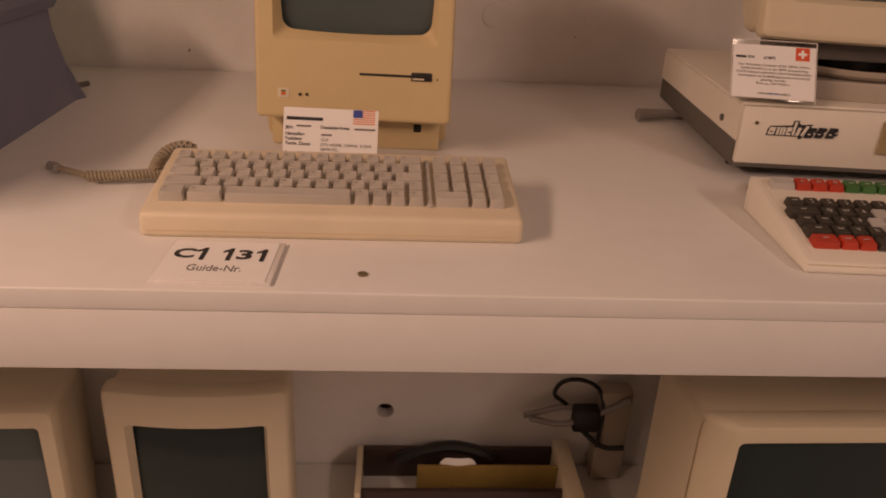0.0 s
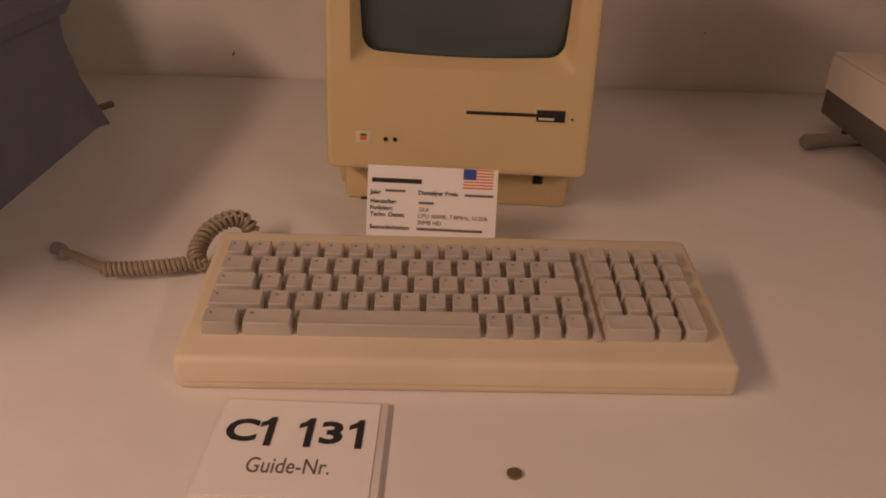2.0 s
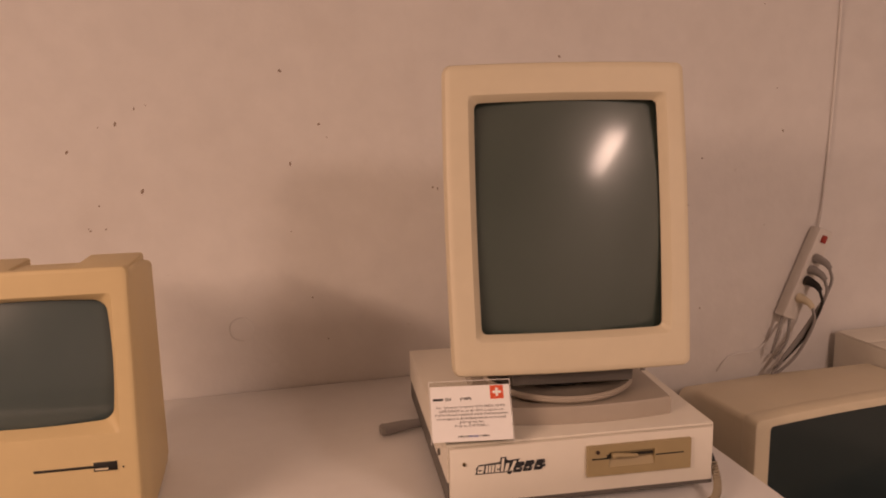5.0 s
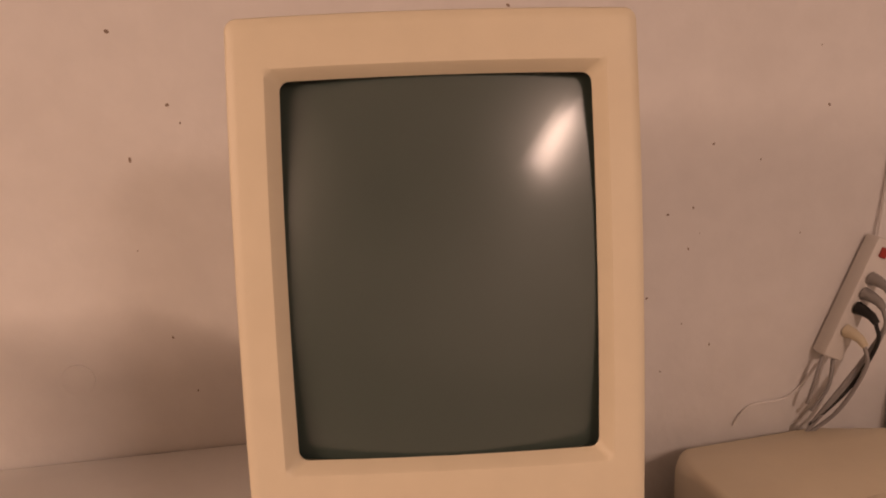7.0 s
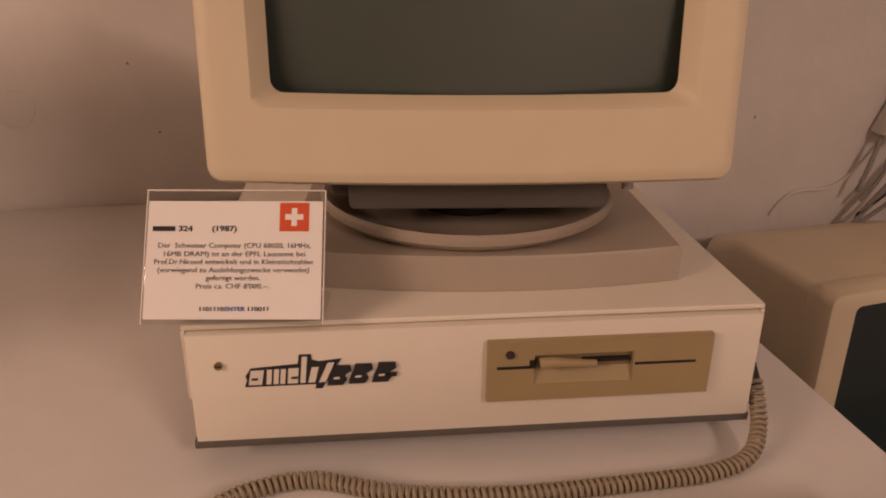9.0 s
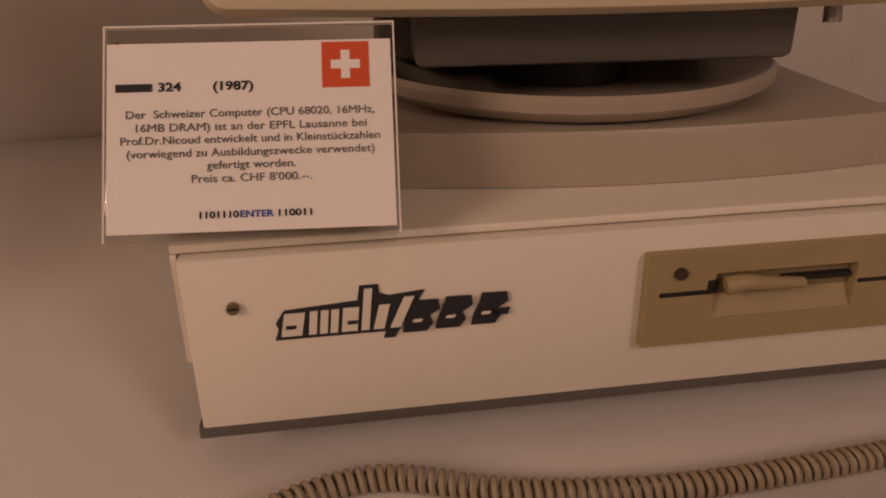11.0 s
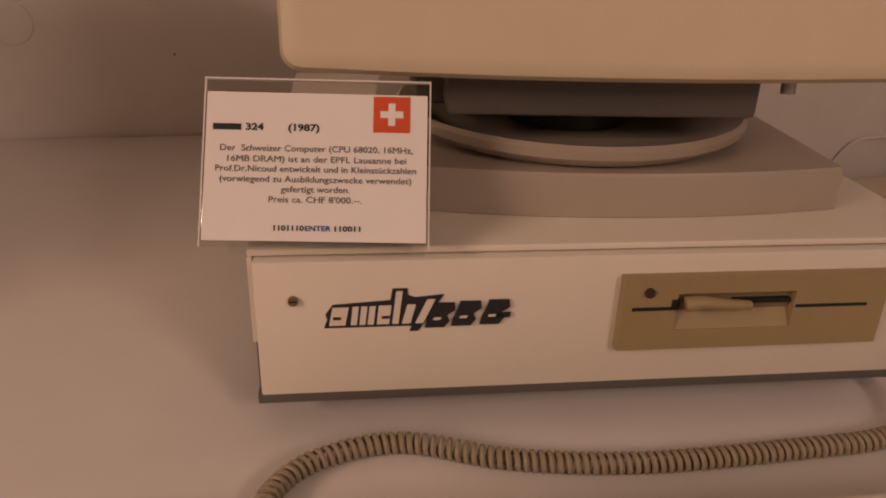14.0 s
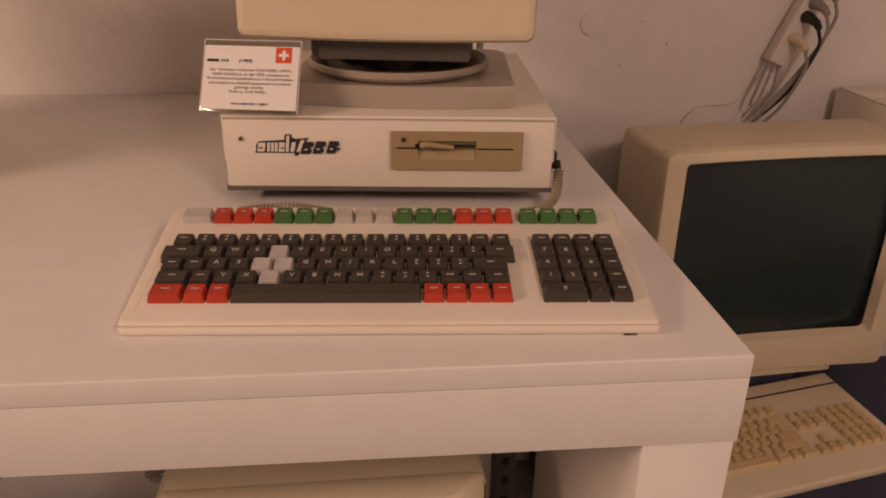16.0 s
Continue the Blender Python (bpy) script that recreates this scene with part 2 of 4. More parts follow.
def coil(points, radius, wire, pitch, sides=6, per=12):
    """A telephone-type coiled cord along a path."""
    path = smooth_path(points, 40)
    lengths = [0.0]
    for a, b in zip(path, path[1:]):
        lengths.append(lengths[-1] + (b - a).length)
    count = int(lengths[-1] / pitch * per)
    out, k, side = [], 0, None
    for s in range(count + 1):
        want = lengths[-1] * s / count
        while k < len(path) - 2 and lengths[k + 1] < want:
            k += 1
        d = (path[k + 1] - path[k])
        f = (want - lengths[k]) / max(1e-9, lengths[k + 1] - lengths[k])
        p = path[k] + d * f
        d = d.normalized()
        side = d.orthogonal().normalized() if side is None else (side - d * side.dot(d)).normalized()
        up = d.cross(side)
        a = 2 * math.pi * s / per
        out.append(p + radius * (math.cos(a) * side + math.sin(a) * up))
    return tube(out, wire, sides)


def disc(r, depth, n=20, m=Matrix()):
    bm = bmesh.new()
    bmesh.ops.create_cone(bm, cap_ends=True, segments=n, radius1=r, radius2=r, depth=depth, matrix=m)
    return bm


def plate(points, y, thick=0.0006, bm=None):
    """A flat shape in the x-z plane, facing -y."""
    bm = bm or bmesh.new()
    a = [bm.verts.new((x, y, z)) for x, z in points]
    b = [bm.verts.new((x, y + thick, z)) for x, z in points]
    bm.faces.new(a)
    bm.faces.new(b[::-1])
    for k in range(len(a)):
        bm.faces.new((a[k], b[k], b[(k + 1) % len(a)], a[(k + 1) % len(a)]))
    return bm


FLAT = pose(0, 0, 0, 90, 0, 0)        # lettering that stands upright and faces -y


def lettering(text, size, mat, parent, m, align="LEFT", name="lettering", bold=0.0, shear=0.0, width=0.0, wide=1.0):
    cu = bpy.data.curves.new("text", "FONT")
    cu.body, cu.size, cu.align_x, cu.align_y, cu.extrude, cu.offset, cu.shear = text, size, align, "CENTER", 0.0002, bold, shear
    cu.resolution_u = 3
    tmp = bpy.data.objects.new("text", cu)
    me = bpy.data.meshes.new_from_object(tmp)
    bpy.data.objects.remove(tmp)
    if width:
        xs = [v.co.x for v in me.vertices]
        wide = width / (max(xs) - min(xs))
    for v in me.vertices:
        v.co.x *= wide
    me.materials.append(mat)
    ob = new(name, me)
    ob.parent = parent
    ob.matrix_local = m
    return ob


def structure(name, bm, mat, label, smooth=False):
    return tagged(part(name, bm, mat, smooth=smooth), label, "", "", "structure")


# ---- the room ----
X0, X1, Y0, H = -2.6, 3.2, -3.2, 2.62
structure("floor", box(X0, X1, Y0, WALL, -0.12, 0.0), M_FLOOR, "grey bare concrete floor of the room")
structure("ceiling", box(X0, X1, Y0, WALL, H, H + 0.15), M_WALL, "white painted ceiling")
structure("wall_back", box(X0, X1, WALL, WALL + 0.2, 0, H), M_WALL, "white plastered wall with small specks")
structure("wall_left", box(X0 - 0.2, X0, Y0, WALL, 0, H), M_WALL, "plain white side wall")
structure("wall_right", box(X1, X1 + 0.2, Y0, WALL, 0, H), M_WALL, "plain white side wall")
structure("wall_front", box(X0, X1, Y0 - 0.2, Y0, 0, H), M_WALL, "plain white wall behind")


# ---- display table ----
def display_table():
    t = thing("display_table", pose(0, 0, 0), "white lacquered display table with thick top and leg panels", "table")
    x0, x1, y0, y1 = -1.35, 0.976, 0.624, WALL - 0.004
    part("tabletop", box(x0, x1, y0, y1, T - 0.022, T, 0.0018, 3), M_TABLE, t)
    part("apron", box(x0 + 0.0004, x1 - 0.0004, y0 + 0.0004, y1, T - 0.086, T - 0.0221, 0.0006), M_TABLE, t)
    part("leg_panel", box(x1 - 0.083, x1 - 0.0015, y0 + 0.002, 0.98, 0, T - 0.0865, 0.002), M_TABLE, t)
    part("leg_panel", box(x0 + 0.0015, x0 + 0.083, y0 + 0.002, y1, 0, T - 0.0865, 0.002), M_TABLE, t)
    shelf = part("lower_shelf", box(x0 + 0.084, x1 - 0.084, y0 + 0.03, 1.195, 0.18, 0.22, 0.002), M_TABLE, t)
    # panel behind the lower shelf, with a round cable hole
    bm = bmesh.new()
    hx, hz, hr, n = 0.024, 0.345, 0.0165, 24
    y = 1.2
    ring = [(hx + hr * math.cos(2 * math.pi * k / n), hz + hr * math.sin(2 * math.pi * k / n)) for k in range(n)]
    square = []
    for k in range(n):
        c, s_ = math.cos(2 * math.pi * k / n), math.sin(2 * math.pi * k / n)
        f = 0.06 / max(abs(c), abs(s_))
        square.append((hx + f * c, hz + f * s_))
    rings = [[Vector((x, yy, z)) for x, z in loop] for loop, yy in ((square, y), (ring, y), (ring, y + 0.03))]
    loft(rings, bm=bm)
    lo, hi, zl, zh = x0 + 0.084, x1 - 0.084, 0.0, T - 0.0865
    for a, b, c, d in ((lo, hx - 0.06, zl, zh), (hx + 0.06, hi, zl, zh), (hx - 0.06, hx + 0.06, zl, hz - 0.06), (hx - 0.06, hx + 0.06, hz + 0.06, zh)):
        box(a, b, y, y + 0.03, c, d, bm=bm)
    part("back_panel", bm, M_TABLE, t, "white panel with a round cable hole", smooth=False)
    part("screw_cover", disc(0.0048, 0.002, m=Matrix.Translation((0.0, 0.663, T + 0.0008))), M_SCREW, t, "small dark metal screw cap")


display_table()


# ---- keycaps ----
def keycap(w, d, h, t=0.0034, name="key"):
    """Mesh of one keycap with a tapered body and dished top; base centre at the origin."""
    bm = bmesh.new()
    r = 0.0012
    def ring(hw, y0, y1, z, rr):
        pts = []
        for sx, yy, a0 in ((1, y1, 0), (-1, y1, 90), (-1, y0, 180), (1, y0, 270)):
            for k in range(3):
                a = radians(a0 + 45 * k)
                cy = yy - rr if yy == y1 else yy + rr
                pts.append(Vector((sx * (hw - rr) + rr * math.cos(a), cy + rr * math.sin(a), z)))
        return pts
    rings = [ring(w / 2, -d / 2, d / 2, 0, r), ring(w / 2 - 0.0004, -d / 2 + 0.0006, d / 2 - 0.0006, h * 0.25, r),
             ring(w / 2 - t, -d / 2 + t, d / 2 - t * 0.5, h * 0.94, r), ring(w / 2 - t - 0.0007, -d / 2 + t + 0.0008, d / 2 - t * 0.5 - 0.0006, h, r),
             ring(w / 2 - t - 0.003, -d / 2 + t + 0.0034, d / 2 - t * 0.5 - 0.0034, h - 0.0006, r * 0.5)]
    loft(rings, cap_start=True, cap_end=True, bm=bm)
    bmesh.ops.recalc_face_normals(bm, faces=bm.faces)
    me = bpy.data.meshes.new(name)
    bm.to_mesh(me)
    bm.free()
    for p in me.polygons:
        p.use_smooth = True
    me.set_sharp_from_angle(angle=radians(35))
    return me


CAP_MESHES = {}


def key(parent, u, v, wide, tall, mat, origin, slope, h=0.0085, unit=0.01905, gap=0.0012, taper=0.0026, label="", deep=1.0):
    """One key: u, v in key units from the block's back left corner."""
    tag = (wide, tall, mat.name, h, unit, deep)
    if tag not in CAP_MESHES:
        me = keycap(wide * unit - gap, tall * unit * deep - gap, h, taper)
        me.materials.append(mat)
        CAP_MESHES[tag] = me
    m = origin @ Matrix.Rotation(radians(slope), 4, "X") @ Matrix.Translation(((u + wide / 2) * unit, -(v + tall / 2) * unit * deep, 0))
    ob = shared("key", CAP_MESHES[tag], parent, m)
    if label:
        ob["label"] = label
    return ob


def wedge(w, d, h_front, h_back, r, y_lip=0.0):
    """A keyboard's body: a low wedge with rounded edges; front left corner at the origin."""
    bm = bmesh.new()
    prof = [(0.0, 0.0), (0.0, h_front), (d, h_back), (d, 0.0)]
    a = [bm.verts.new((0, y, z)) for y, z in prof]
    b = [bm.verts.new((w, y, z)) for y, z in prof]
    bm.faces.new(a)
    bm.faces.new(b[::-1])
    for k in range(4):
        bm.faces.new((a[k], b[k], b[(k + 1) % 4], a[(k + 1) % 4]))
    bmesh.ops.recalc_face_normals(bm, faces=bm.faces)
    bmesh.ops.bevel(bm, geom=list(bm.edges), offset=r, segments=3, profile=0.5, affect="EDGES")
    return bm


# ---- compact computer with its keyboard ----
def compact_computer():
    t = thing("compact_computer", pose(-0.0295, 1.046, T, 0, 0, -3.0), "aged beige all-in-one computer with a small dark screen", "computer")
    lean = Matrix.Translation((0, 0, 0.050)) @ Matrix.Rotation(radians(-6.5), 4, "X")     # the front leans back
    w, h = 0.271, 0.320
    cz = h / 2
    # front bezel: outer skin, face and the recess round the tube
    sw, sh, sz, sx = 0.224, 0.180, 0.196, 0.002
    rings = [rim(w - 0.008, h - 0.008, 0.010, 0.022, 0, cz), rim(w, h, 0.008, 0.012, 0, cz), rim(w, h, 0.008, 0.006, 0, cz), rim(w - 0.004, h - 0.004, 0.007, 0.0008, 0, cz),
             rim(w - 0.010, h - 0.010, 0.008, -0.0006, 0, cz), rim(w - 0.014, h - 0.014, 0.008, -0.0006, 0, cz), rim(sw + 0.004, sh + 0.004, 0.006, -0.0006, sx, sz), rim(sw, sh, 0.006, -0.0006, sx, sz), rim(sw - 0.003, sh - 0.003, 0.007, 0.001, sx, sz), rim(sw - 0.022, sh - 0.025, 0.014, 0.018, sx, sz + 0.002, bulge=0.004)]
    part("front_bezel", loft(rings), M_BEIGE, t, m=lean)
    part("screen", dome(0.216, 0.168, 0.016, 0.029, sx, sz + 0.002, 0.020), M_TUBE, t, "dark grey glass picture tube", m=lean)
    # rear case, with a carrying grip let into the top
    top = 0.343
    def section(y, half, z0, z1):
        r = 0.008
        pts = []
        for sx, zz, a0 in ((1, z1, 0), (-1, z1, 90), (-1, z0, 180), (1, z0, 270)):
            for k in range(5):
                a = radians(a0 + 22.5 * k)
                pts.append(Vector((sx * (half - r) + r * math.cos(a), y, (zz - r if zz == z1 else zz + r) + r * math.sin(a))))
        return pts
    rings = [section(0.040, 0.130, 0.046, 0.342), section(0.062, 0.131, 0.008, top + 0.006), section(0.10, 0.130, 0.002, top + 0.006), section(0.20, 0.126, 0.002, top + 0.002), section(0.262, 0.122, 0.006, top - 0.010), section(0.272, 0.110, 0.016, top - 0.024)]
    part("rear_case", loft(rings, False, True), M_BEIGE, t)
    for sx in (-1, 1):
        part("top_ridge", box(sx * 0.079 - 0.038, sx * 0.079 + 0.038, 0.10, 0.235, top - 0.012, top + 0.0075, 0.004), M_BEIGE, t)
    # recessed foot under the bezel, with the keyboard socket
    part("foot", box(-0.122, 0.122, 0.038, 0.255, 0.0, 0.072, 0.004), M_BEIGE, t)
    part("socket", box(0.084, 0.095, 0.0368, 0.048, 0.027, 0.039, 0.001), M_BLACK, t, "black keyboard socket")
    part("foot_pad", box(-0.105, -0.085, 0.036, 0.06, -0.0005, 0.002), M_BLACK, t)
    # disk slot with a wider finger notch
    slot = part("disk_slot", box(0.008, 0.107, -0.0012, 0.004, 0.0628, 0.0663, 0.0005), M_BLACK, t, "black floppy disk slot", m=lean)
    part("notch", box(0.079, 0.108, -0.0018, 0.004, 0.0583, 0.0703, 0.0008), M_BLACK, slot, "dark finger notch")
    part("notch_rim", box(0.076, 0.1105, -0.0010, 0.004, 0.0563, 0.0728, 0.001), M_BEIGE, slot)
    part("slot_lip", box(0.081, 0.097, -0.0024, 0.004, 0.0603, 0.0625), M_CREAM, slot)
    part("pin_hole", disc(0.0011, 0.002, 10, Matrix.Translation((0.115, -0.001, 0.0618)) @ FLAT), M_BLACK, t, m=lean)
    for x in (-0.0735, -0.0640):
        part("indicator", disc(0.0022, 0.002, 14, Matrix.Translation((x, -0.001, 0.0335)) @ FLAT), M_BLACK, t, "tiny dark round hole", m=lean)
    badge = part("badge", box(-0.1045, -0.0885, -0.0012, 0.003, 0.0275, 0.0410, 0.0006), M_CREAM, t, "small square emblem plate", m=lean)
    for k, mat in enumerate((M_KEYGREEN, M_ORANGE, M_REDINK)):
        part("emblem_stripe", box(-0.0995, -0.0935, -0.0017, 0.002, 0.0362 - 0.0022 * k, 0.0383 - 0.0022 * k), mat, badge)


compact_computer()


def compact_keyboard():
    w, d, hf, hb = 0.396, 0.158, 0.028, 0.051
    t = thing("keyboard", pose(-0.231, 0.741, T, 0, 0, 0.4), "pale beige keyboard with grey keys in front of the computer", "keyboard")
    slope = math.degrees(math.atan2(hb - hf, d))
    body = part("body", wedge(w + 0.009, d, hf, hb, 0.006), M_KEYBODY, t, m=Matrix.Translation((-0.0045, 0, 0)))
    part("base", box(0.003, w - 0.003, 0.003, d - 0.003, 0.0, 0.008, 0.001), M_KEYBODY, t)
    part("seam", box(0.004, w - 0.004, -0.0003, 0.02, 0.0080, 0.0085), M_BEIGE, t, "thin dark seam")
    u, deep = 0.0197, 1.10
    ox, oy = 0.0090, d - 0.0275
    oz = hf + (hb - hf) * oy / d - 0.0005
    origin = Matrix.Translation((ox, oy, oz - 0.0012))
    tilt = Matrix.Rotation(radians(slope), 4, "X")
    part("key_bed", box(-0.0015, 14.5 * u + 0.0015, -5 * u * deep - 0.0015, 0.0015, -0.004, 0.0012, 0.0005), M_GAP, t, m=origin @ tilt)
    part("key_bed", box(15.0 * u - 0.0015, 19 * u + 0.0015, -5 * u * deep - 0.0015, 0.0015, -0.004, 0.0012, 0.0005), M_GAP, t, m=origin @ tilt)
    part("divider", box(14.5 * u + 0.0022, 15.0 * u - 0.0022, -5 * u * deep, 0.0, -0.004, 0.006, 0.001), M_KEYGREY, t, m=origin @ tilt)
    rows = [[1] * 13 + [1.5], [1.5] + [1] * 12, [1.75] + [1] * 11 + [1.75], [2.25] + [1] * 10 + [1.25, 1], [1.5, 2, 7, 1, 1, 1, 1]]
    for v, row in enumerate(rows):
        x = 0.0
        for k in row:
            key(t, x, v, k, 1, M_KEYGREY, origin, slope, 0.0125, u, 0.0029, 0.0014, deep=deep)
            x += k
    key(t, 13.5, 1, 1, 1, M_KEYGREY, origin, slope, 0.0125, u, 0.0029, 0.0014, deep=deep)
    for v in range(5):
        for k in range(4):
            if (v, k) in ((4, 0), (4, 1), (3, 3), (4, 3)):
                continue
            key(t, 15 + k, v, 1, 1, M_KEYGREY, origin, slope, 0.0125, u, 0.0029, 0.0014, deep=deep)
    key(t, 15, 4, 2, 1, M_KEYGREY, origin, slope, 0.0125, u, 0.0029, 0.0014, deep=deep)
    key(t, 18, 3, 1, 2, M_KEYGREY, origin, slope, 0.0125, u, 0.0029, 0.0014, deep=deep)
    # faint worn legends in the caps' back left corners
    for v, row in enumerate(rows):
        x = 0.0
        for n, k in enumerate(row):
            if k < 3:
                part("legend", box((x + 0.33) * u, (x + 0.30) * u + 0.0019 + 0.0008 * (n % 2), -(v + 0.36) * u * deep, -(v + 0.36) * u * deep + 0.0011, 0.0120, 0.0127), M_DIMINK, t, m=origin @ tilt)
            x += k


compact_keyboard()


def keyboard_cord():
    t = thing("coiled_cord", pose(0, 0, T), "beige coiled keyboard cord with a bare end on the table", "cable")
    part("coil", coil([(-0.262, 0.905, 0.012), (-0.268, 0.925, 0.016), (-0.262, 0.948, 0.026), (-0.246, 0.965, 0.030), (-0.234, 0.972, 0.024), (-0.228, 0.970, 0.014)], 0.0066, 0.0023, 0.0062), M_CABLEBEIGE, t)
    part("straight_coil", coil([(-0.262, 0.912, 0.0115), (-0.300, 0.900, 0.0115), (-0.342, 0.893, 0.0115)], 0.0050, 0.0022, 0.0044), M_CABLEBEIGE, t)
    part("cord_end", tube(smooth_path([(-0.341, 0.894, 0.011), (-0.352, 0.904, 0.010), (-0.380, 0.924, 0.008), (-0.392, 0.931, 0.008)]), 0.0042), M_CABLEBEIGE, t)
    part("plug", tube([(-0.390, 0.926, 0.008), (-0.396, 0.934, 0.0085), (-0.404, 0.938, 0.0085)], 0.0062), M_CABLEGREY, t, "small grey plug")


keyboard_cord()


# ---- cards and labels ----
def bar(x, z, w, h, mat, parent, y=-0.0009, name="print_bar"):
    return part(name, box(x, x + w, y, y + 0.0006, z - h / 2, z + h / 2), mat, parent)


def number_label():
    t = thing("number_label", pose(-0.1975, 0.637, T, 0, 0, -1.5), "clear acrylic label holder with a white number card", "label")
    w, d = 0.109, 0.090
    part("holder", box(0, w + 0.004, 0, d + 0.003, 0.0, 0.0035, 0.0008), M_EDGE, t, "clear acrylic slab")
    card = part("card", box(0.0015, w - 0.0015, 0.0015, d, 0.0037, 0.0042), M_PAPER, t, "white printed card")
    up = lambda x, y: Matrix.Translation((x, y, 0.0043))
    lettering("C", 0.029, M_INK, card, up(0.0075, 0.0580), bold=0.0009, width=0.0210)
    lettering("3", 0.029, M_INK, card, up(0.0690, 0.0580), bold=0.0009, width=0.0150)
    one = ((0.0, 0.0), (0.0045, 0.0), (0.0045, 0.0280), (0.0012, 0.0280), (-0.0016, 0.0242), (-0.0052, 0.0221), (-0.0052, 0.0176), (0.0, 0.0203))
    for x in (0.0350, 0.0608, 0.0940):
        part("lettering", plate(one, -0.0004, 0.0003), M_INK, card, smooth=False, m=up(x, 0.0446) @ Matrix.Rotation(radians(-90), 4, "X"))
    lettering("Guide-Nr.", 0.019, M_GREYINK, card, up(0.055, 0.0265), "CENTER", width=0.052)


number_label()


def computer_card():
    t = thing("information_card", pose(-0.0553, 0.944, T, 0, 0, -3.1) , "white card with printed lines and a striped flag before the computer", "card")
    lean = Matrix.Rotation(radians(-20), 4, "X")
    w, h = 0.1225, 0.0895
    part("holder", box(-w / 2, w / 2, 0.0006, 0.0022, 0.0, h + 0.001), M_CLEAR, t, "clear acrylic sheet", m=lean)
    part("foot", box(-w / 2, w / 2, 0.0, 0.055, 0.0, 0.0016), M_CLEAR, t, "clear acrylic foot")
    card = part("card", box(-w / 2, w / 2, -0.0004, 0.0004, 0.002, h), M_PAPER, t, "white printed card", m=lean)
    x0, up = -w / 2, 0.0095
    bar(x0 + 0.004, up + 0.066, 0.0470, 0.0042, M_INK, card)
    for x, z, words in ((0.003, 0.0545, "Jahr:"), (0.048, 0.0555, "Damaliger Preis:"), (0.003, 0.0460, "Hersteller:"), (0.003, 0.0398, "Funktion:"), (0.003, 0.0336, "Techn. Daten:"), (0.003, 0.0215, "Besonderheiten:")):
        lettering(words, 0.0058, M_INK, card, Matrix.Translation((x0 + x, -0.0006, up + z)) @ FLAT, bold=0.0001)
    for x, z, ww in ((0.017, 0.0565, 0.019), (0.092, 0.0550, 0.027), (0.049, 0.0460, 0.014)):
        bar(x0 + x, up + z, ww, 0.0022, M_GREYINK, card)
    lettering("GUI", 0.0056, M_GREYINK, card, Matrix.Translation((x0 + 0.049, -0.0006, up + 0.0396)) @ FLAT)
    lettering("CPU 68000, 7.8MHz, 512kB", 0.0056, M_GREYINK, card, Matrix.Translation((x0 + 0.048, -0.0006, up + 0.0334)) @ FLAT, width=0.066)
    lettering("20MB HD,", 0.0056, M_GREYINK, card, Matrix.Translation((x0 + 0.048, -0.0006, up + 0.0272)) @ FLAT)
    bar(x0 + 0.048, up + 0.0212, 0.062, 0.0024, M_GREYINK, card)
    flag = part("flag", box(x0 + 0.090, x0 + 0.118, -0.0008, 0.0, 0.071, 0.089), M_PAPER, card, "striped flag with a blue corner")
    for k in range(7):
        z = 0.0890 - k * 0.018 / 6.5
        part("stripe", box(x0 + 0.090, x0 + 0.118, -0.0011, -0.0004, z - 0.00138, z), M_ORANGE, flag)
    part("canton", box(x0 + 0.090, x0 + 0.102, -0.0014, -0.0004, 0.0793, 0.0891), M_BLUEINK, flag)


computer_card()


# ---- desktop computer with its portrait monitor ----
CASE = pose(0.4997, 0.9924, T, 0, 0, -4.27)
CW, CD, CH = 0.385, 0.43, 0.1078


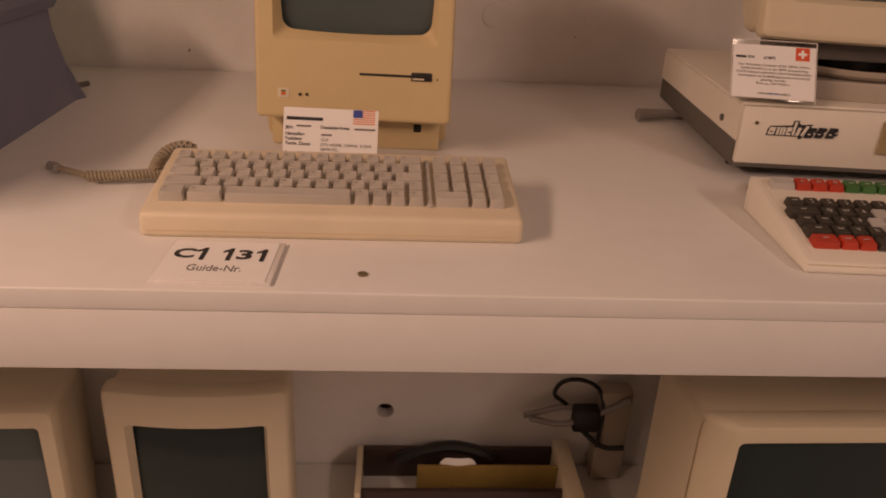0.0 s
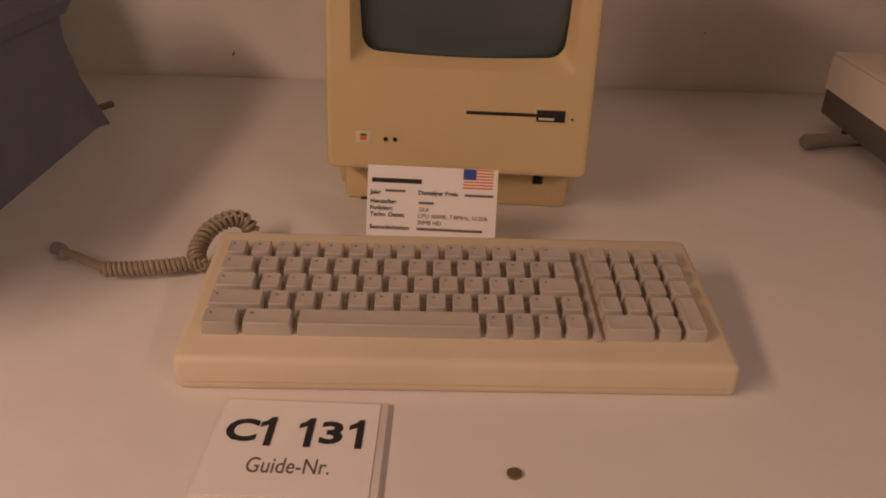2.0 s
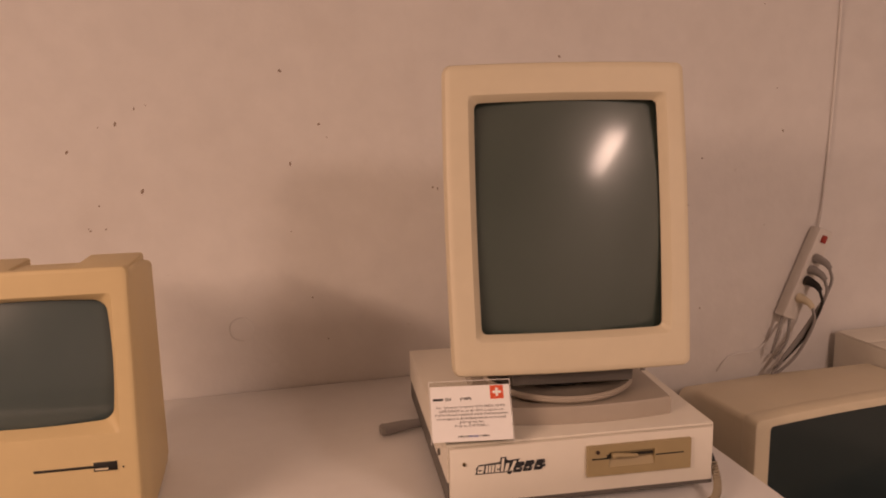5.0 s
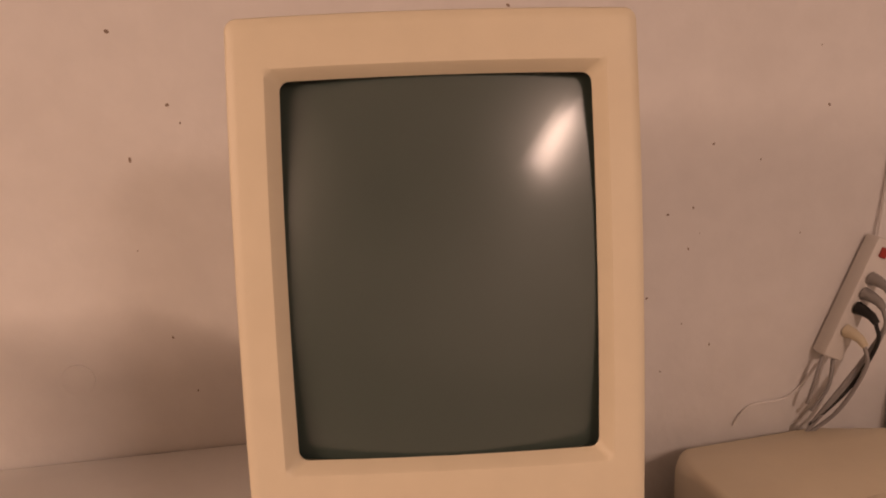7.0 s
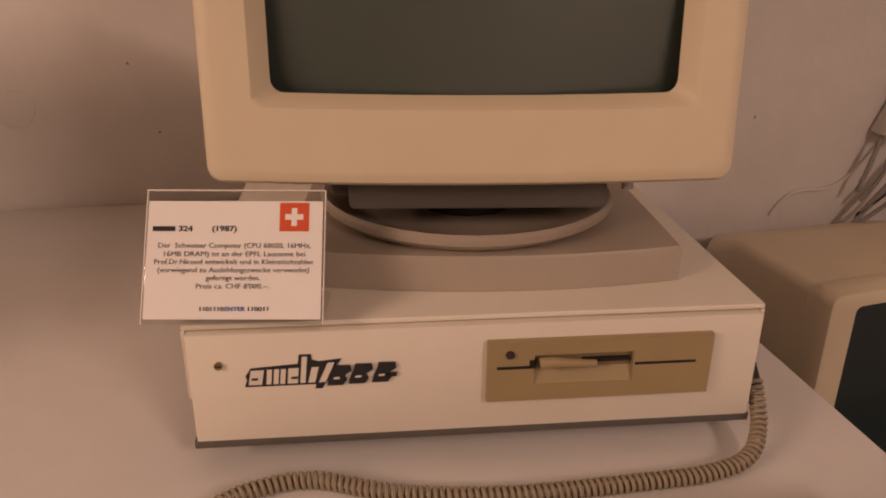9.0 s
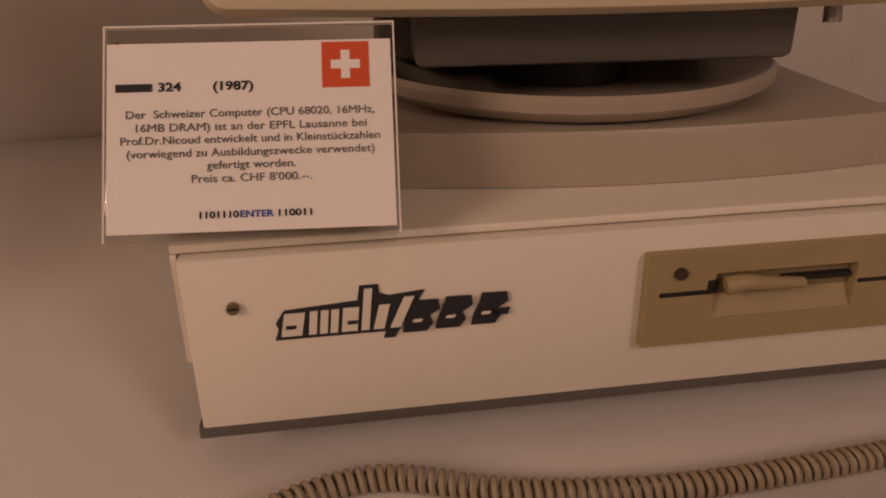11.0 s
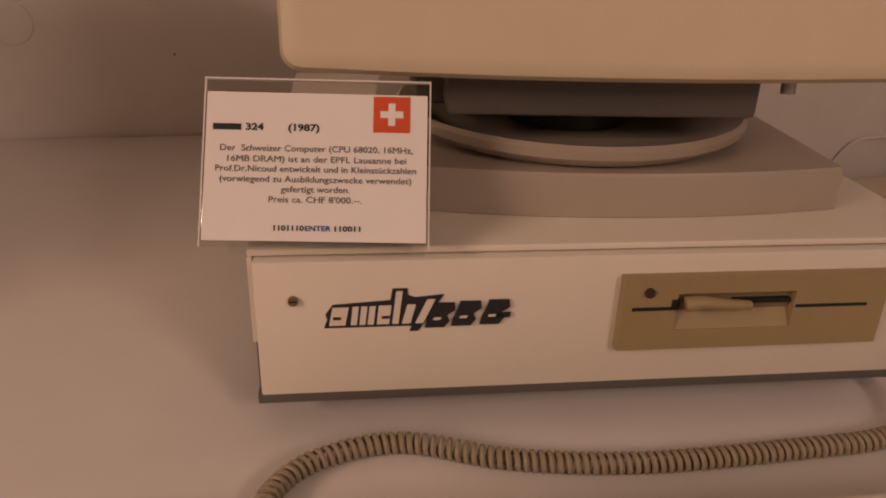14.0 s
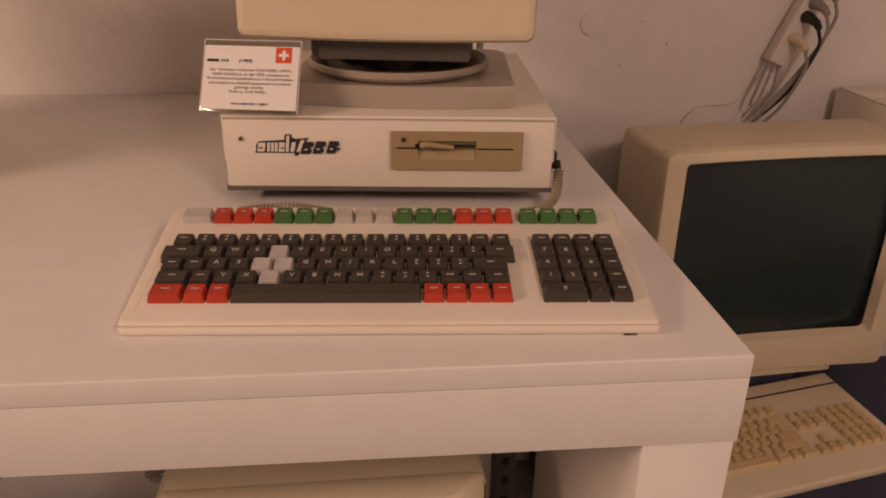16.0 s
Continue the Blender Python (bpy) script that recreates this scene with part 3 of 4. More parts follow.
def desktop_case():
    t = thing("desktop_computer", CASE, "off-white flat desktop computer case with a tan disk drive", "computer")
    part("base_tray", box(0.0008, CW - 0.0008, 0.0102, CD - 0.004, 0.0178, 0.0540, 0.001), M_GREYMETAL, t, "dark grey metal base")
    part("base_front", box(0.0008, CW - 0.0008, 0.0016, 0.0100, 0.0178, 0.0239, 0.0006), M_GREYMETAL, t, "dark grey metal strip")
    part("cover_top", box(0.0, CW, 0.006, CD, CH - 0.004, CH, 0.0012), M_OFFWHITE, t)
    part("cover_side", box(0.0, 0.0025, 0.006, CD, 0.0543, CH - 0.0042), M_OFFWHITE, t)
    part("cover_side", box(CW - 0.0025, CW, 0.006, CD, 0.0543, CH - 0.0042), M_OFFWHITE, t)
    part("cover_rear", box(0.003, CW - 0.003, CD - 0.004, CD - 0.001, 0.0543, CH - 0.0042), M_OFFWHITE, t)
    part("front_panel", box(0.0030, CW - 0.0030, 0.0, 0.010, 0.0241, CH - 0.0046, 0.0012), M_OFFWHITE, t)
    part("front_screw", disc(0.0026, 0.003, 16, Matrix.Translation((0.0224, -0.0005, 0.0817)) @ FLAT), M_SCREW, t, "small brass screw")
    part("screw_slot", box(0.0205, 0.0243, -0.0024, -0.0015, 0.0813, 0.0821), M_BLACK, t)
    # word mark as plain slanted shapes: outlined pale blocks, then dark ones
    mx, mz, mk = 0.0384, 0.0650, 0.93
    def slab(name, pts, y, mat, parent, label=""):
        return part(name, plate([(mx + mk * x, mz + mk * z) for x, z in pts], y, 0.0007), mat, parent, label)
    mark = slab("word_mark", [(-0.001, 0.0), (0.001, 0.0055), (0.0, 0.0085), (0.004, 0.0145), (0.0345, 0.0165), (0.0360, 0.0165), (0.0372, 0.0238), (0.0455, 0.0238), (0.0458, 0.0195), (0.0500, 0.0180), (0.0660, 0.0195), (0.0600, 0.0100), (0.0520, -0.0035), (0.0470, -0.0035), (0.0480, 0.0)], -0.0006, M_INK, t, "dark outlined emblem of slanted blocks")
    for x, ww, hh, lean in ((0.0018, 0.0090, 0.0112, 0.0022), (0.0138, 0.0034, 0.0115, 0.0013), (0.0186, 0.0034, 0.0115, 0.0013), (0.0232, 0.0034, 0.0115, 0.0013), (0.0283, 0.0070, 0.0118, 0.0013), (0.0370, 0.0036, 0.0205, 0.0022), (0.0425, 0.0048, 0.0120, 0.0030), (0.0500, 0.0046, 0.0150, 0.0066)):
        slab("pale_block", [(x, 0.0018), (x + ww, 0.0018), (x + ww + lean, 0.0018 + hh), (x + lean, 0.0018 + hh)], -0.0011, M_OFFWHITE, mark)
    for x, z in ((0.0040, 0.0056), (0.0310, 0.0056)):
        slab("dark_dash", [(x, z), (x + 0.0045, z), (x + 0.0048, z + 0.0016), (x + 0.0003, z + 0.0016)], -0.0016, M_INK, mark)
    for x, z in ((0.0555, -0.0010), (0.0705, -0.0004), (0.0868, 0.0)):
        slab("dark_block", [(x, z), (x + 0.0110, z), (x + 0.0140, z + 0.0040), (x + 0.0125, z + 0.0078), (x + 0.0172, z + 0.0110), (x + 0.0165, z + 0.0156), (x + 0.0050, z + 0.0158), (x + 0.0040, z + 0.0118), (x + 0.0010, z + 0.0050)], -0.0016, M_INK, mark)
        slab("pale_dash", [(x + 0.0045, z + 0.0052), (x + 0.0085, z + 0.0052), (x + 0.0092, z + 0.0066), (x + 0.0052, z + 0.0066)], -0.0021, M_OFFWHITE, mark)
    slab("dark_bar", [(0.0900, 0.0038), (0.1040, 0.0042), (0.1048, 0.0075), (0.0905, 0.0070)], -0.0016, M_INK, mark)
    # floppy drive with lever and slot
    dx, dz, dw, dh = 0.1945, 0.0480, 0.152, 0.0442
    cx = 0.031
    drive = part("disk_drive", box(dx, dx + dw, -0.0008, 0.0002, dz, dz + dh), M_TAN, t, "tan plastic floppy drive front", smooth=False)
    for a, b, c, d in ((0, cx, 0, dh), (0.098, dw, 0, dh), (cx, 0.098, 0, 0.012), (cx, 0.098, 0.034, dh)):
        part("face_plate", box(dx + a, dx + b, -0.0055, -0.0009, dz + c, dz + d), M_TAN, drive, smooth=False)
    # recess floor in the darker tan: its shade is in the colour
    part("recess", plate([(dx + cx, dz + 0.012), (dx + 0.098, dz + 0.012), (dx + 0.098, dz + 0.034), (dx + cx, dz + 0.034)], -0.0009, 0.0006), M_TAN_SHADE, drive)
    part("recess_slope", loft([[Vector((dx + cx, -0.0050, dz + 0.012)), Vector((dx + 0.098, -0.0050, dz + 0.012)), Vector((dx + 0.098, -0.001, dz + 0.022)), Vector((dx + cx, -0.001, dz + 0.022))], [Vector((dx + cx, -0.0006, dz + 0.012)), Vector((dx + 0.098, -0.0006, dz + 0.012)), Vector((dx + 0.098, -0.0006, dz + 0.022)), Vector((dx + cx, -0.0006, dz + 0.022))]], True, True), M_TAN, drive)
    part("slot", box(dx + 0.006, dx + 0.030, -0.0059, -0.0020, dz + 0.0245, dz + 0.0265), M_BLACK, drive, "black disk slot")
    part("slot", box(dx + 0.099, dx + 0.141, -0.0059, -0.0020, dz + 0.0240, dz + 0.0258), M_BLACK, drive, "black disk slot")
    part("slot", box(dx + 0.064, dx + 0.096, -0.0040, -0.0006, dz + 0.0265, dz + 0.0290), M_BLACK, drive, "black disk slot")
    lever = tube(smooth_path([(dx + 0.034, -0.0090, dz + 0.0295), (dx + 0.042, -0.0100, dz + 0.0310), (dx + 0.055, -0.0085, dz + 0.0290), (dx + 0.072, -0.0060, dz + 0.0265)], 6), lambda f: 0.0042 - 0.0016 * f, 12)
    part("lever", lever, M_TAN, drive, "tan drive lever")
    # black block that paints in the shade at the lever's end
    part("lever_shade", box(dx + 0.0275, dx + 0.0325, -0.0058, -0.001, dz + 0.0245, dz + 0.0310, 0.0005), M_BLACK, drive)
    part("drive_lamp", disc(0.0028, 0.003, 16, Matrix.Translation((dx + 0.0145, -0.0055, dz + 0.0355)) @ FLAT), M_BROWN, drive, "dark round indicator lamp")
    part("base_pan", box(0.012, CW - 0.012, 0.045, CD - 0.02, 0.0100, 0.0182, 0.001), M_GREYMETAL, t)
    for x in (0.03, CW - 0.03):
        for y in (0.075, CD - 0.05):
            part("rubber_foot", disc(0.011, 0.0105, 16, Matrix.Translation((x, y, 0.00525))), M_BLACK, t)
    part("side_screw", disc(0.005, 0.004, 12, Matrix.Translation((-0.001, 0.07, 0.070)) @ pose(0, 0, 0, 0, 90, 0)), M_GREYMETAL, t, "dark round side screw")
    part("side_socket", box(CW - 0.001, CW + 0.006, 0.018, 0.032, 0.042, 0.062, 0.001), M_BLACK, t, "black cord socket")


desktop_case()


def portrait_monitor():
    t = thing("portrait_monitor", CASE @ pose(0.2001, 0.061, CH, 0, 0, -3.2), "cream upright portrait monitor on a grey swivel stand", "monitor")
    # stand: flat tray with a bowed front, dished ring and neck
    tray = bmesh.new()
    def tray_ring(grow, z):
        pts = []
        n = 16
        for k in range(n + 1):
            x = -0.135 + 0.27 * k / n
            pts.append((x, -0.001 - 0.016 * (1 - (x / 0.135) ** 2)))
        pts += [(0.135, 0.03), (0.131, 0.22), (0.120, 0.245), (-0.120, 0.245), (-0.131, 0.22), (-0.135, 0.03)]
        return [Vector((x * grow, (y - 0.1) * grow + 0.1, z)) for x, y in pts]
    loft([tray_ring(1.04, 0.0005), tray_ring(1.04, 0.0235), tray_ring(1.03, 0.0262), tray_ring(0.98, 0.0272)], True, True, tray)
    stand = part("stand", tray, M_STAND, t, "warm grey plastic stand tray")
    n = 40
    circle = lambda r, z, cy=0.090: [Vector((-0.006 + r * math.cos(2 * math.pi * k / n), cy + r * math.sin(2 * math.pi * k / n), z + 0.005)) for k in range(n)]
    dish = part("swivel_dish", loft([circle(0.098, 0.0220), circle(0.1085, 0.0245), circle(0.1155, 0.0300), circle(0.1165, 0.0350), circle(0.1135, 0.0375), circle(0.1085, 0.0360), circle(0.098, 0.0300), circle(0.080, 0.0262), circle(0.060, 0.0250)], False, True), M_STAND, stand, "round dished ring")
    # unseen drum, black to give the shaded gap below the neck
    part("pivot", loft([circle(0.040, 0.0252), circle(0.040, 0.0455)], True, True), M_BLACK, dish, "added black drum for the shaded gap under the neck")
    # neck in dark grey, standing in for shade under the monitor
    part("neck", box(-0.094, 0.086, 0.004, 0.165, 0.0510, 0.0900, 0.004), M_GREYMETAL, stand, "boxy swivel neck, coloured dark for the shade under the monitor")
    lean = Matrix.Translation((-0.011, -0.032, 0.0818)) @ Matrix.Rotation(radians(-8.5), 4, "X")
    w, h = 0.339, 0.428
    cz = h / 2
    sw, sh, sz, sx = 0.261, 0.322, 0.2165, 0.002
    rings = [rim(w - 0.012, h - 0.012, 0.008, 0.034, 0, cz, bulge=0.002), rim(w, h, 0.010, 0.026, 0, cz, bulge=0.003), rim(w, h, 0.010, 0.010, 0, cz, bulge=0.003), rim(w - 0.005, h - 0.005, 0.009, 0.002, 0, cz, bulge=0.003), rim(w - 0.014, h - 0.014, 0.007, -0.0005, 0, cz, bulge=0.003),
             rim(w - 0.022, h - 0.022, 0.007, -0.0008, 0, cz, bulge=0.003), rim(sw + 0.024, sh + 0.022, 0.006, -0.001, sx, sz, bulge=0.002), rim(sw + 0.018, sh + 0.016, 0.006, -0.001, sx, sz, bulge=0.002), rim(sw + 0.013, sh + 0.011, 0.006, 0.0015, sx, sz, bulge=0.002), rim(sw - 0.002, sh - 0.002, 0.008, 0.012, sx, sz, bulge=0.002)]
    part("front_bezel", loft(rings), M_CREAM, t, m=lean)
    part("screen", dome(sw + 0.006, sh + 0.006, 0.025, 0.0275, sx, sz, 0.010), M_TUBE2, t, "dull dark glass picture tube", m=lean)
    rear = [rim(w - 0.014, h - 0.014, 0.012, 0.030, 0, cz), rim(w - 0.016, h - 0.016, 0.014, 0.11, 0, cz), rim(w - 0.05, h - 0.06, 0.02, 0.19, 0, cz), rim(w - 0.10, h - 0.12, 0.03, 0.26, 0, cz - 0.01), rim(w - 0.13, h - 0.16, 0.03, 0.31, 0, cz - 0.015), rim(w - 0.15, h - 0.18, 0.02, 0.315, 0, cz - 0.015)]
    part("rear_case", loft(rear, False, True), M_CREAM, t, m=lean)
    part("hinge_block", box(-0.10, 0.10, 0.075, 0.22, -0.022, 0.012, 0.006), M_GREYMETAL, t, "dark underside block", m=lean)
    part("under_knob", disc(0.004, 0.012, 12, Matrix.Translation((0.108, 0.03, -0.003))), M_STEEL, t, m=lean)


portrait_monitor()


def swiss_card():
    t = thing("information_card", pose(0.5332, 0.9817, T + 0.1111, 0, 0, -9.1), "white printed card with a red flag in an acrylic stand", "card")
    lean = Matrix.Rotation(radians(-31), 4, "X")
    w, h = 0.1087, 0.0741
    x0, z0 = -w / 2, 0.0062
    part("holder", box(x0 - 0.001, -x0 + 0.001, 0.0006, 0.0026, z0 - 0.003, z0 + h + 0.007, 0.0004), M_CLEAR, t, "clear acrylic sheet", m=lean)
    part("foot", box(x0 + 0.012, -x0, 0.004, 0.055, -0.0030, 0.0010, 0.0012), M_CLEAR, t, "clear acrylic foot")
    # pale strips put an edge highlight round the clear sheet
    part("holder_edge", box(x0 - 0.001, -x0 + 0.001, 0.0004, 0.0027, z0 + h + 0.0068, z0 + h + 0.0076), M_EDGE, t, "pale strip painted as an edge highlight", m=lean)
    part("holder_edge", box(x0 - 0.0017, x0 - 0.001, 0.0004, 0.0027, z0 - 0.003, z0 + h + 0.0076), M_EDGE, t, "pale strip painted as an edge highlight", m=lean)
    part("holder_edge", box(-x0 + 0.001, -x0 + 0.0017, 0.0004, 0.0027, z0 - 0.003, z0 + h + 0.0076), M_EDGE, t, "pale strip painted as an edge highlight", m=lean)
    card = part("card", box(x0, -x0, -0.0002, 0.0005, z0, z0 + h), M_PAPER, t, "white printed card", m=lean)
    at = lambda x, z: Matrix.Translation((x, -0.0004, z0 + z)) @ FLAT
    k = w / 572.0                          # the card's own print raster
    bar(x0 + 18 * k, z0 + h - 93 * k, 72 * k, 16 * k, M_INK, card, -0.0007)
    lettering("324", 0.0048, M_INK, card, at(x0 + 101 * k, h - 93 * k), bold=0.00012, width=45 * k)
    lettering("(1987)", 0.0048, M_INK, card, at(x0 + 210 * k, h - 93 * k), bold=0.0001, width=80 * k)
    lines = (("Der  Schweizer Computer (CPU 68020, 16MHz,", 496, 149), ("16MB DRAM) ist an der EPFL Lausanne bei", 460, 177), ("Prof.Dr.Nicoud entwickelt und in Kleinst\u00fcckzahlen", 516, 203),
             ("(vorwiegend zu Ausbildungszwecke verwendet)", 492, 230), ("gefertigt worden.", 176, 256), ("Preis ca. CHF 8'000.--.", 238, 283))
    for words, ww, z in lines:
        lettering(words, 0.0044, M_GREYINK, card, at(0, h - z * k), "CENTER", width=ww * k)
    lettering("1101110", 0.0036, M_INK, card, at(x0 + 178 * k, h - 357 * k), bold=0.00008, width=77 * k)
    lettering("ENTER", 0.0036, M_BLUEINK, card, at(x0 + 261 * k, h - 357 * k), bold=0.00008, width=66 * k)
    lettering("110011", 0.0036, M_INK, card, at(x0 + 333 * k, h - 357 * k), bold=0.00008, width=66 * k)
    fs = 96 * k
    fx, fz = -x0 - 45 * k - fs, z0 + h - 5 * k - fs
    flag = part("flag", box(fx, fx + fs, -0.0005, 0.0002, fz, fz + fs), M_REDINK, card, "red square flag with a white cross")
    c, a, b = fs / 2, fs * 0.31, fs * 0.095
    part("cross", plate([(fx + c + x, fz + c + z) for x, z in ((-b, -a), (b, -a), (b, -b), (a, -b), (a, b), (b, b), (b, a), (-b, a), (-b, b), (-a, b), (-a, -b), (-b, -b))], -0.0008, 0.0006), M_PAPER, flag)


swiss_card()


def desktop_keyboard():
    w, d, hf, hb = 0.4525, 0.187, 0.013, 0.045
    t = thing("keyboard", pose(0.458, 0.687, T, 0, 0, -3.44), "white low keyboard with dark brown, red and green keys", "keyboard")
    slope = math.degrees(math.atan2(hb - hf, d))
    part("body", wedge(w, d, hf, hb, 0.005), M_OFFWHITE, t)
    part("lower_body", box(0.003, w - 0.003, 0.002, d - 0.003, 0.0, 0.012, 0.002), M_OFFWHITE, t)
    part("seam", box(0.001, w - 0.001, -0.0004, 0.02, 0.0105, 0.0112), M_KEYBODY, t)
    part("foot", box(w - 0.031, w - 0.020, 0.001, 0.012, -0.0002, 0.0024), M_BROWN, t, "small dark rubber foot")
    u = 0.0199
    ox, oy = 0.0177, 0.1245
    oz = hf + (hb - hf) * oy / d - 0.0008
    origin = Matrix.Translation((ox, oy, oz))
    tilt = Matrix.Rotation(radians(slope), 4, "X")
    bed = lambda a, b, v0, v1: part("key_bed", box(a * u - 0.001, b * u + 0.001, -v1 * u - 0.001, -v0 * u + 0.001, -0.004, 0.0006), M_GAP, t, m=origin @ tilt)
    bed(0.0, 15.75, 2, 5)
    bed(-0.25, 16.15, 1, 2)
    bed(0.05, 16.05, 0, 1)
    bed(17.0, 21.0, 0, 5)
    bed(-0.1, 16.4, -2.41, -1.41)
    bed(16.65, 20.65, -2.41, -1.41)
    for x in (-0.006, ):
        part("groove", box(x - 0.001, x, -5.5 * u, 2.6 * u, 0.0, 0.0008), M_KEYBODY, t, m=origin @ tilt)

    def caps(u0, v, widths, mats, tall=1, words=()):
        x = u0
        for n, k in enumerate(widths):
            mat = mats[n] if isinstance(mats, (list, tuple)) else mats
            cap = key(t, x, v, k, tall, mat, origin, slope, 0.0090, unit=u, taper=0.0017)
            if n < len(words) and words[n]:
                one = words[n]
                if one == "-":
                    part("legend", box(-0.0034, 0.0034, 0.0012, 0.0023, 0.0088, 0.0093), M_LEGEND, cap)
                elif one == "=":
                    part("legend", box(-0.0013, 0.0013, 0.0030, 0.0044, 0.0088, 0.0093), M_LEGEND, cap)
                    part("legend", box(-0.0013, 0.0013, -0.0022, -0.0006, 0.0088, 0.0093), M_LEGEND, cap)
                else:
                    lettering(one, 0.0072 if len(one) == 1 else 0.0052, M_LEGEND, cap, Matrix.Translation((0, 0.001, 0.0091)), "CENTER", name="legend", bold=0.0001)
            x += k

    R, G, P, B = M_KEYRED, M_KEYGREEN, M_KEYPALE, M_KEYBROWN
    caps(-0.1, -2.41, [1.5] + [1] * 15, [P] + [R] * 3 + [G] * 3 + [P] * 3 + [G] * 3 + [R] * 3, words=["", "F1", "F2", "F3"] + ["-"] * 3 + ["", "", ""] + ["-"] * 6)
    caps(16.65, -2.41, [1] * 4, G, words=["-"] * 4)
    caps(0.05, 0, [1] * 16, B, words=["-"] + ["="] * 13 + ["-", "-"])
    caps(-0.25, 1, [1.9] + [1] * 13 + [1.5], [B] * 4 + [P] + [B] * 10, words=["-", "Q", "W", "E", "", "T", "Z", "U", "I", "O", "P", "=", "=", "=", "-"])
    caps(0, 2, [1, 1] + [1] * 12 + [1.75], [B] * 4 + [P, P] + [B] * 9, words=["-", "-", "A", "S", "", "", "G", "H", "J", "K", "L", "=", "=", "=", "-"])
    caps(0, 3, [1.5, 1] + [1] * 12 + [1.25], [B] * 4 + [P] + [B] * 10, words=["-", "-", "Y", "X", "", "V", "B", "N", "M", "=", "=", "=", "-", "-", "-"])
    caps(0, 4, [1.5, 1, 1, 8.25, 1, 1, 1, 1], [R] * 3 + [B] + [R] * 4, words=["-", "-", "-", "", "-", "-", "-", "-"])
    caps(17, 0, [1] * 4, B, words=["-"] * 4)
    for v, row in ((1, ["7", "8", "9", "-"]), (2, ["4", "5", "6", "-"]), (3, ["1", "2", "3", "-"])):
        caps(17, v, [1] * 4, B, words=row)
    caps(17, 4, [2, 1, 1], B, words=["0", ".", "-"])


desktop_keyboard()


def desktop_cord():
    t = thing("coiled_cord", pose(0, 0, T), "beige coiled keyboard cord lying behind the white keyboard", "cable")
    part("coil", coil([(0.500, 0.900, 0.0064), (0.506, 0.934, 0.0064), (0.530, 0.957, 0.0064), (0.575, 0.964, 0.0064), (0.630, 0.942, 0.0064), (0.700, 0.929, 0.0064), (0.790, 0.927, 0.0064), (0.836, 0.928, 0.0066), (0.868, 0.936, 0.010), (0.886, 0.956, 0.020), (0.8935, 0.980, 0.040)], 0.0046, 0.0016, 0.0044), M_CABLEBEIGE, t)
    part("cord_plug", tube([(0.8932, 0.977, 0.037), (0.8930, 0.988, 0.050)], 0.0042), M_BLACK, t, "short black plug")


desktop_cord()


def loose_connector():
    t = thing("cable_connector", pose(0.458, 1.293, T, 0, 0, 13), "grey round cable connector lying on the table", "connector")
    part("shell", tube([(0.0, 0, 0.0125), (0.002, 0, 0.0125), (0.040, 0, 0.0125), (0.052, 0, 0.012), (0.085, 0, 0.011)], lambda f: 0.0112 - 0.0045 * f, 16), M_CABLEGREY, t)
    part("rim", tube([(-0.004, 0, 0.0125), (0.006, 0, 0.0125)], 0.0095, 16), M_STEEL, t, "dull metal contact ring")
    part("cable", tube(smooth_path([(0.08, 0, 0.011), (0.12, 0.01, 0.009), (0.16, 0.04, 0.006)]), 0.0042), M_BLACK, t, "short black cable")


loose_connector()


# ---- box with bucket at the end of the table ----
def storage_box():
    t = thing("storage_box", pose(-0.516, 1.318, T), "blue-grey cardboard storage box with an overlapping lid", "box")
    def ring(grow, z, r=0.004):
        x1, y1, x0, y0 = grow, grow, -0.40 - grow, -0.60 - grow
        return [Vector(p) for p in ((x1, y0, z), (x1 + 0.004, (y0 + y1) / 2, z), (x1, y1, z), ((x0 + x1) / 2, y1, z), (x0, y1, z), (x0, (y0 + y1) / 2, z), (x0, y0, z), ((x0 + x1) / 2, y0, z))]
    part("body", loft([ring(0.008, 0.0), ring(0.0, 0.03), ring(-0.014, 0.12), ring(-0.016, 0.178)], True, True), M_FABRIC, t)
    part("lid_edge", loft([ring(-0.008, 0.150), ring(0.0, 0.168), ring(-0.010, 0.185), ring(-0.014, 0.206), ring(-0.006, 0.213)], True, False), M_FABRIC, t)
    part("lid", loft([ring(-0.012, 0.204), ring(-0.008, 0.2135), ring(-0.03, 0.2145)], True, True), M_FABRIC, t)
    corner = bmesh.new()
    loft([[Vector((0.0, -0.03, 0.0)), Vector((0.018, 0.006, 0.0)), Vector((-0.03, 0.010, 0.0))], [Vector((-0.010, -0.02, 0.055)), Vector((-0.004, -0.004, 0.06)), Vector((-0.03, 0.0, 0.055))]], True, True, corner)
    part("corner_flap", corner, M_FABRIC, t)
    part("side_peg", tube([(-0.012, -0.012, 0.018), (0.006, 0.05, 0.014)], 0.005), M_GREYMETAL, t)


storage_box()


def bucket():
    t = thing("bucket", pose(-0.698, 1.468, T), "bright green plastic tub standing behind the storage box", "tub")
    n = 48
    c = lambda r, z: [Vector((r * math.cos(2 * math.pi * k / n), r * math.sin(2 * math.pi * k / n), 1.12 * z)) for k in range(n)]
    part("body", loft([c(0.072, 0.0), c(0.076, 0.003), c(0.098, 0.285), c(0.095, 0.285), c(0.073, 0.006), c(0.02, 0.005)], True, True), M_GREEN, t)
    part("rim", loft([c(0.098, 0.272), c(0.107, 0.275), c(0.110, 0.285), c(0.108, 0.293), c(0.100, 0.296), c(0.094, 0.290), c(0.094, 0.278)]), M_GREEN, t)


bucket()


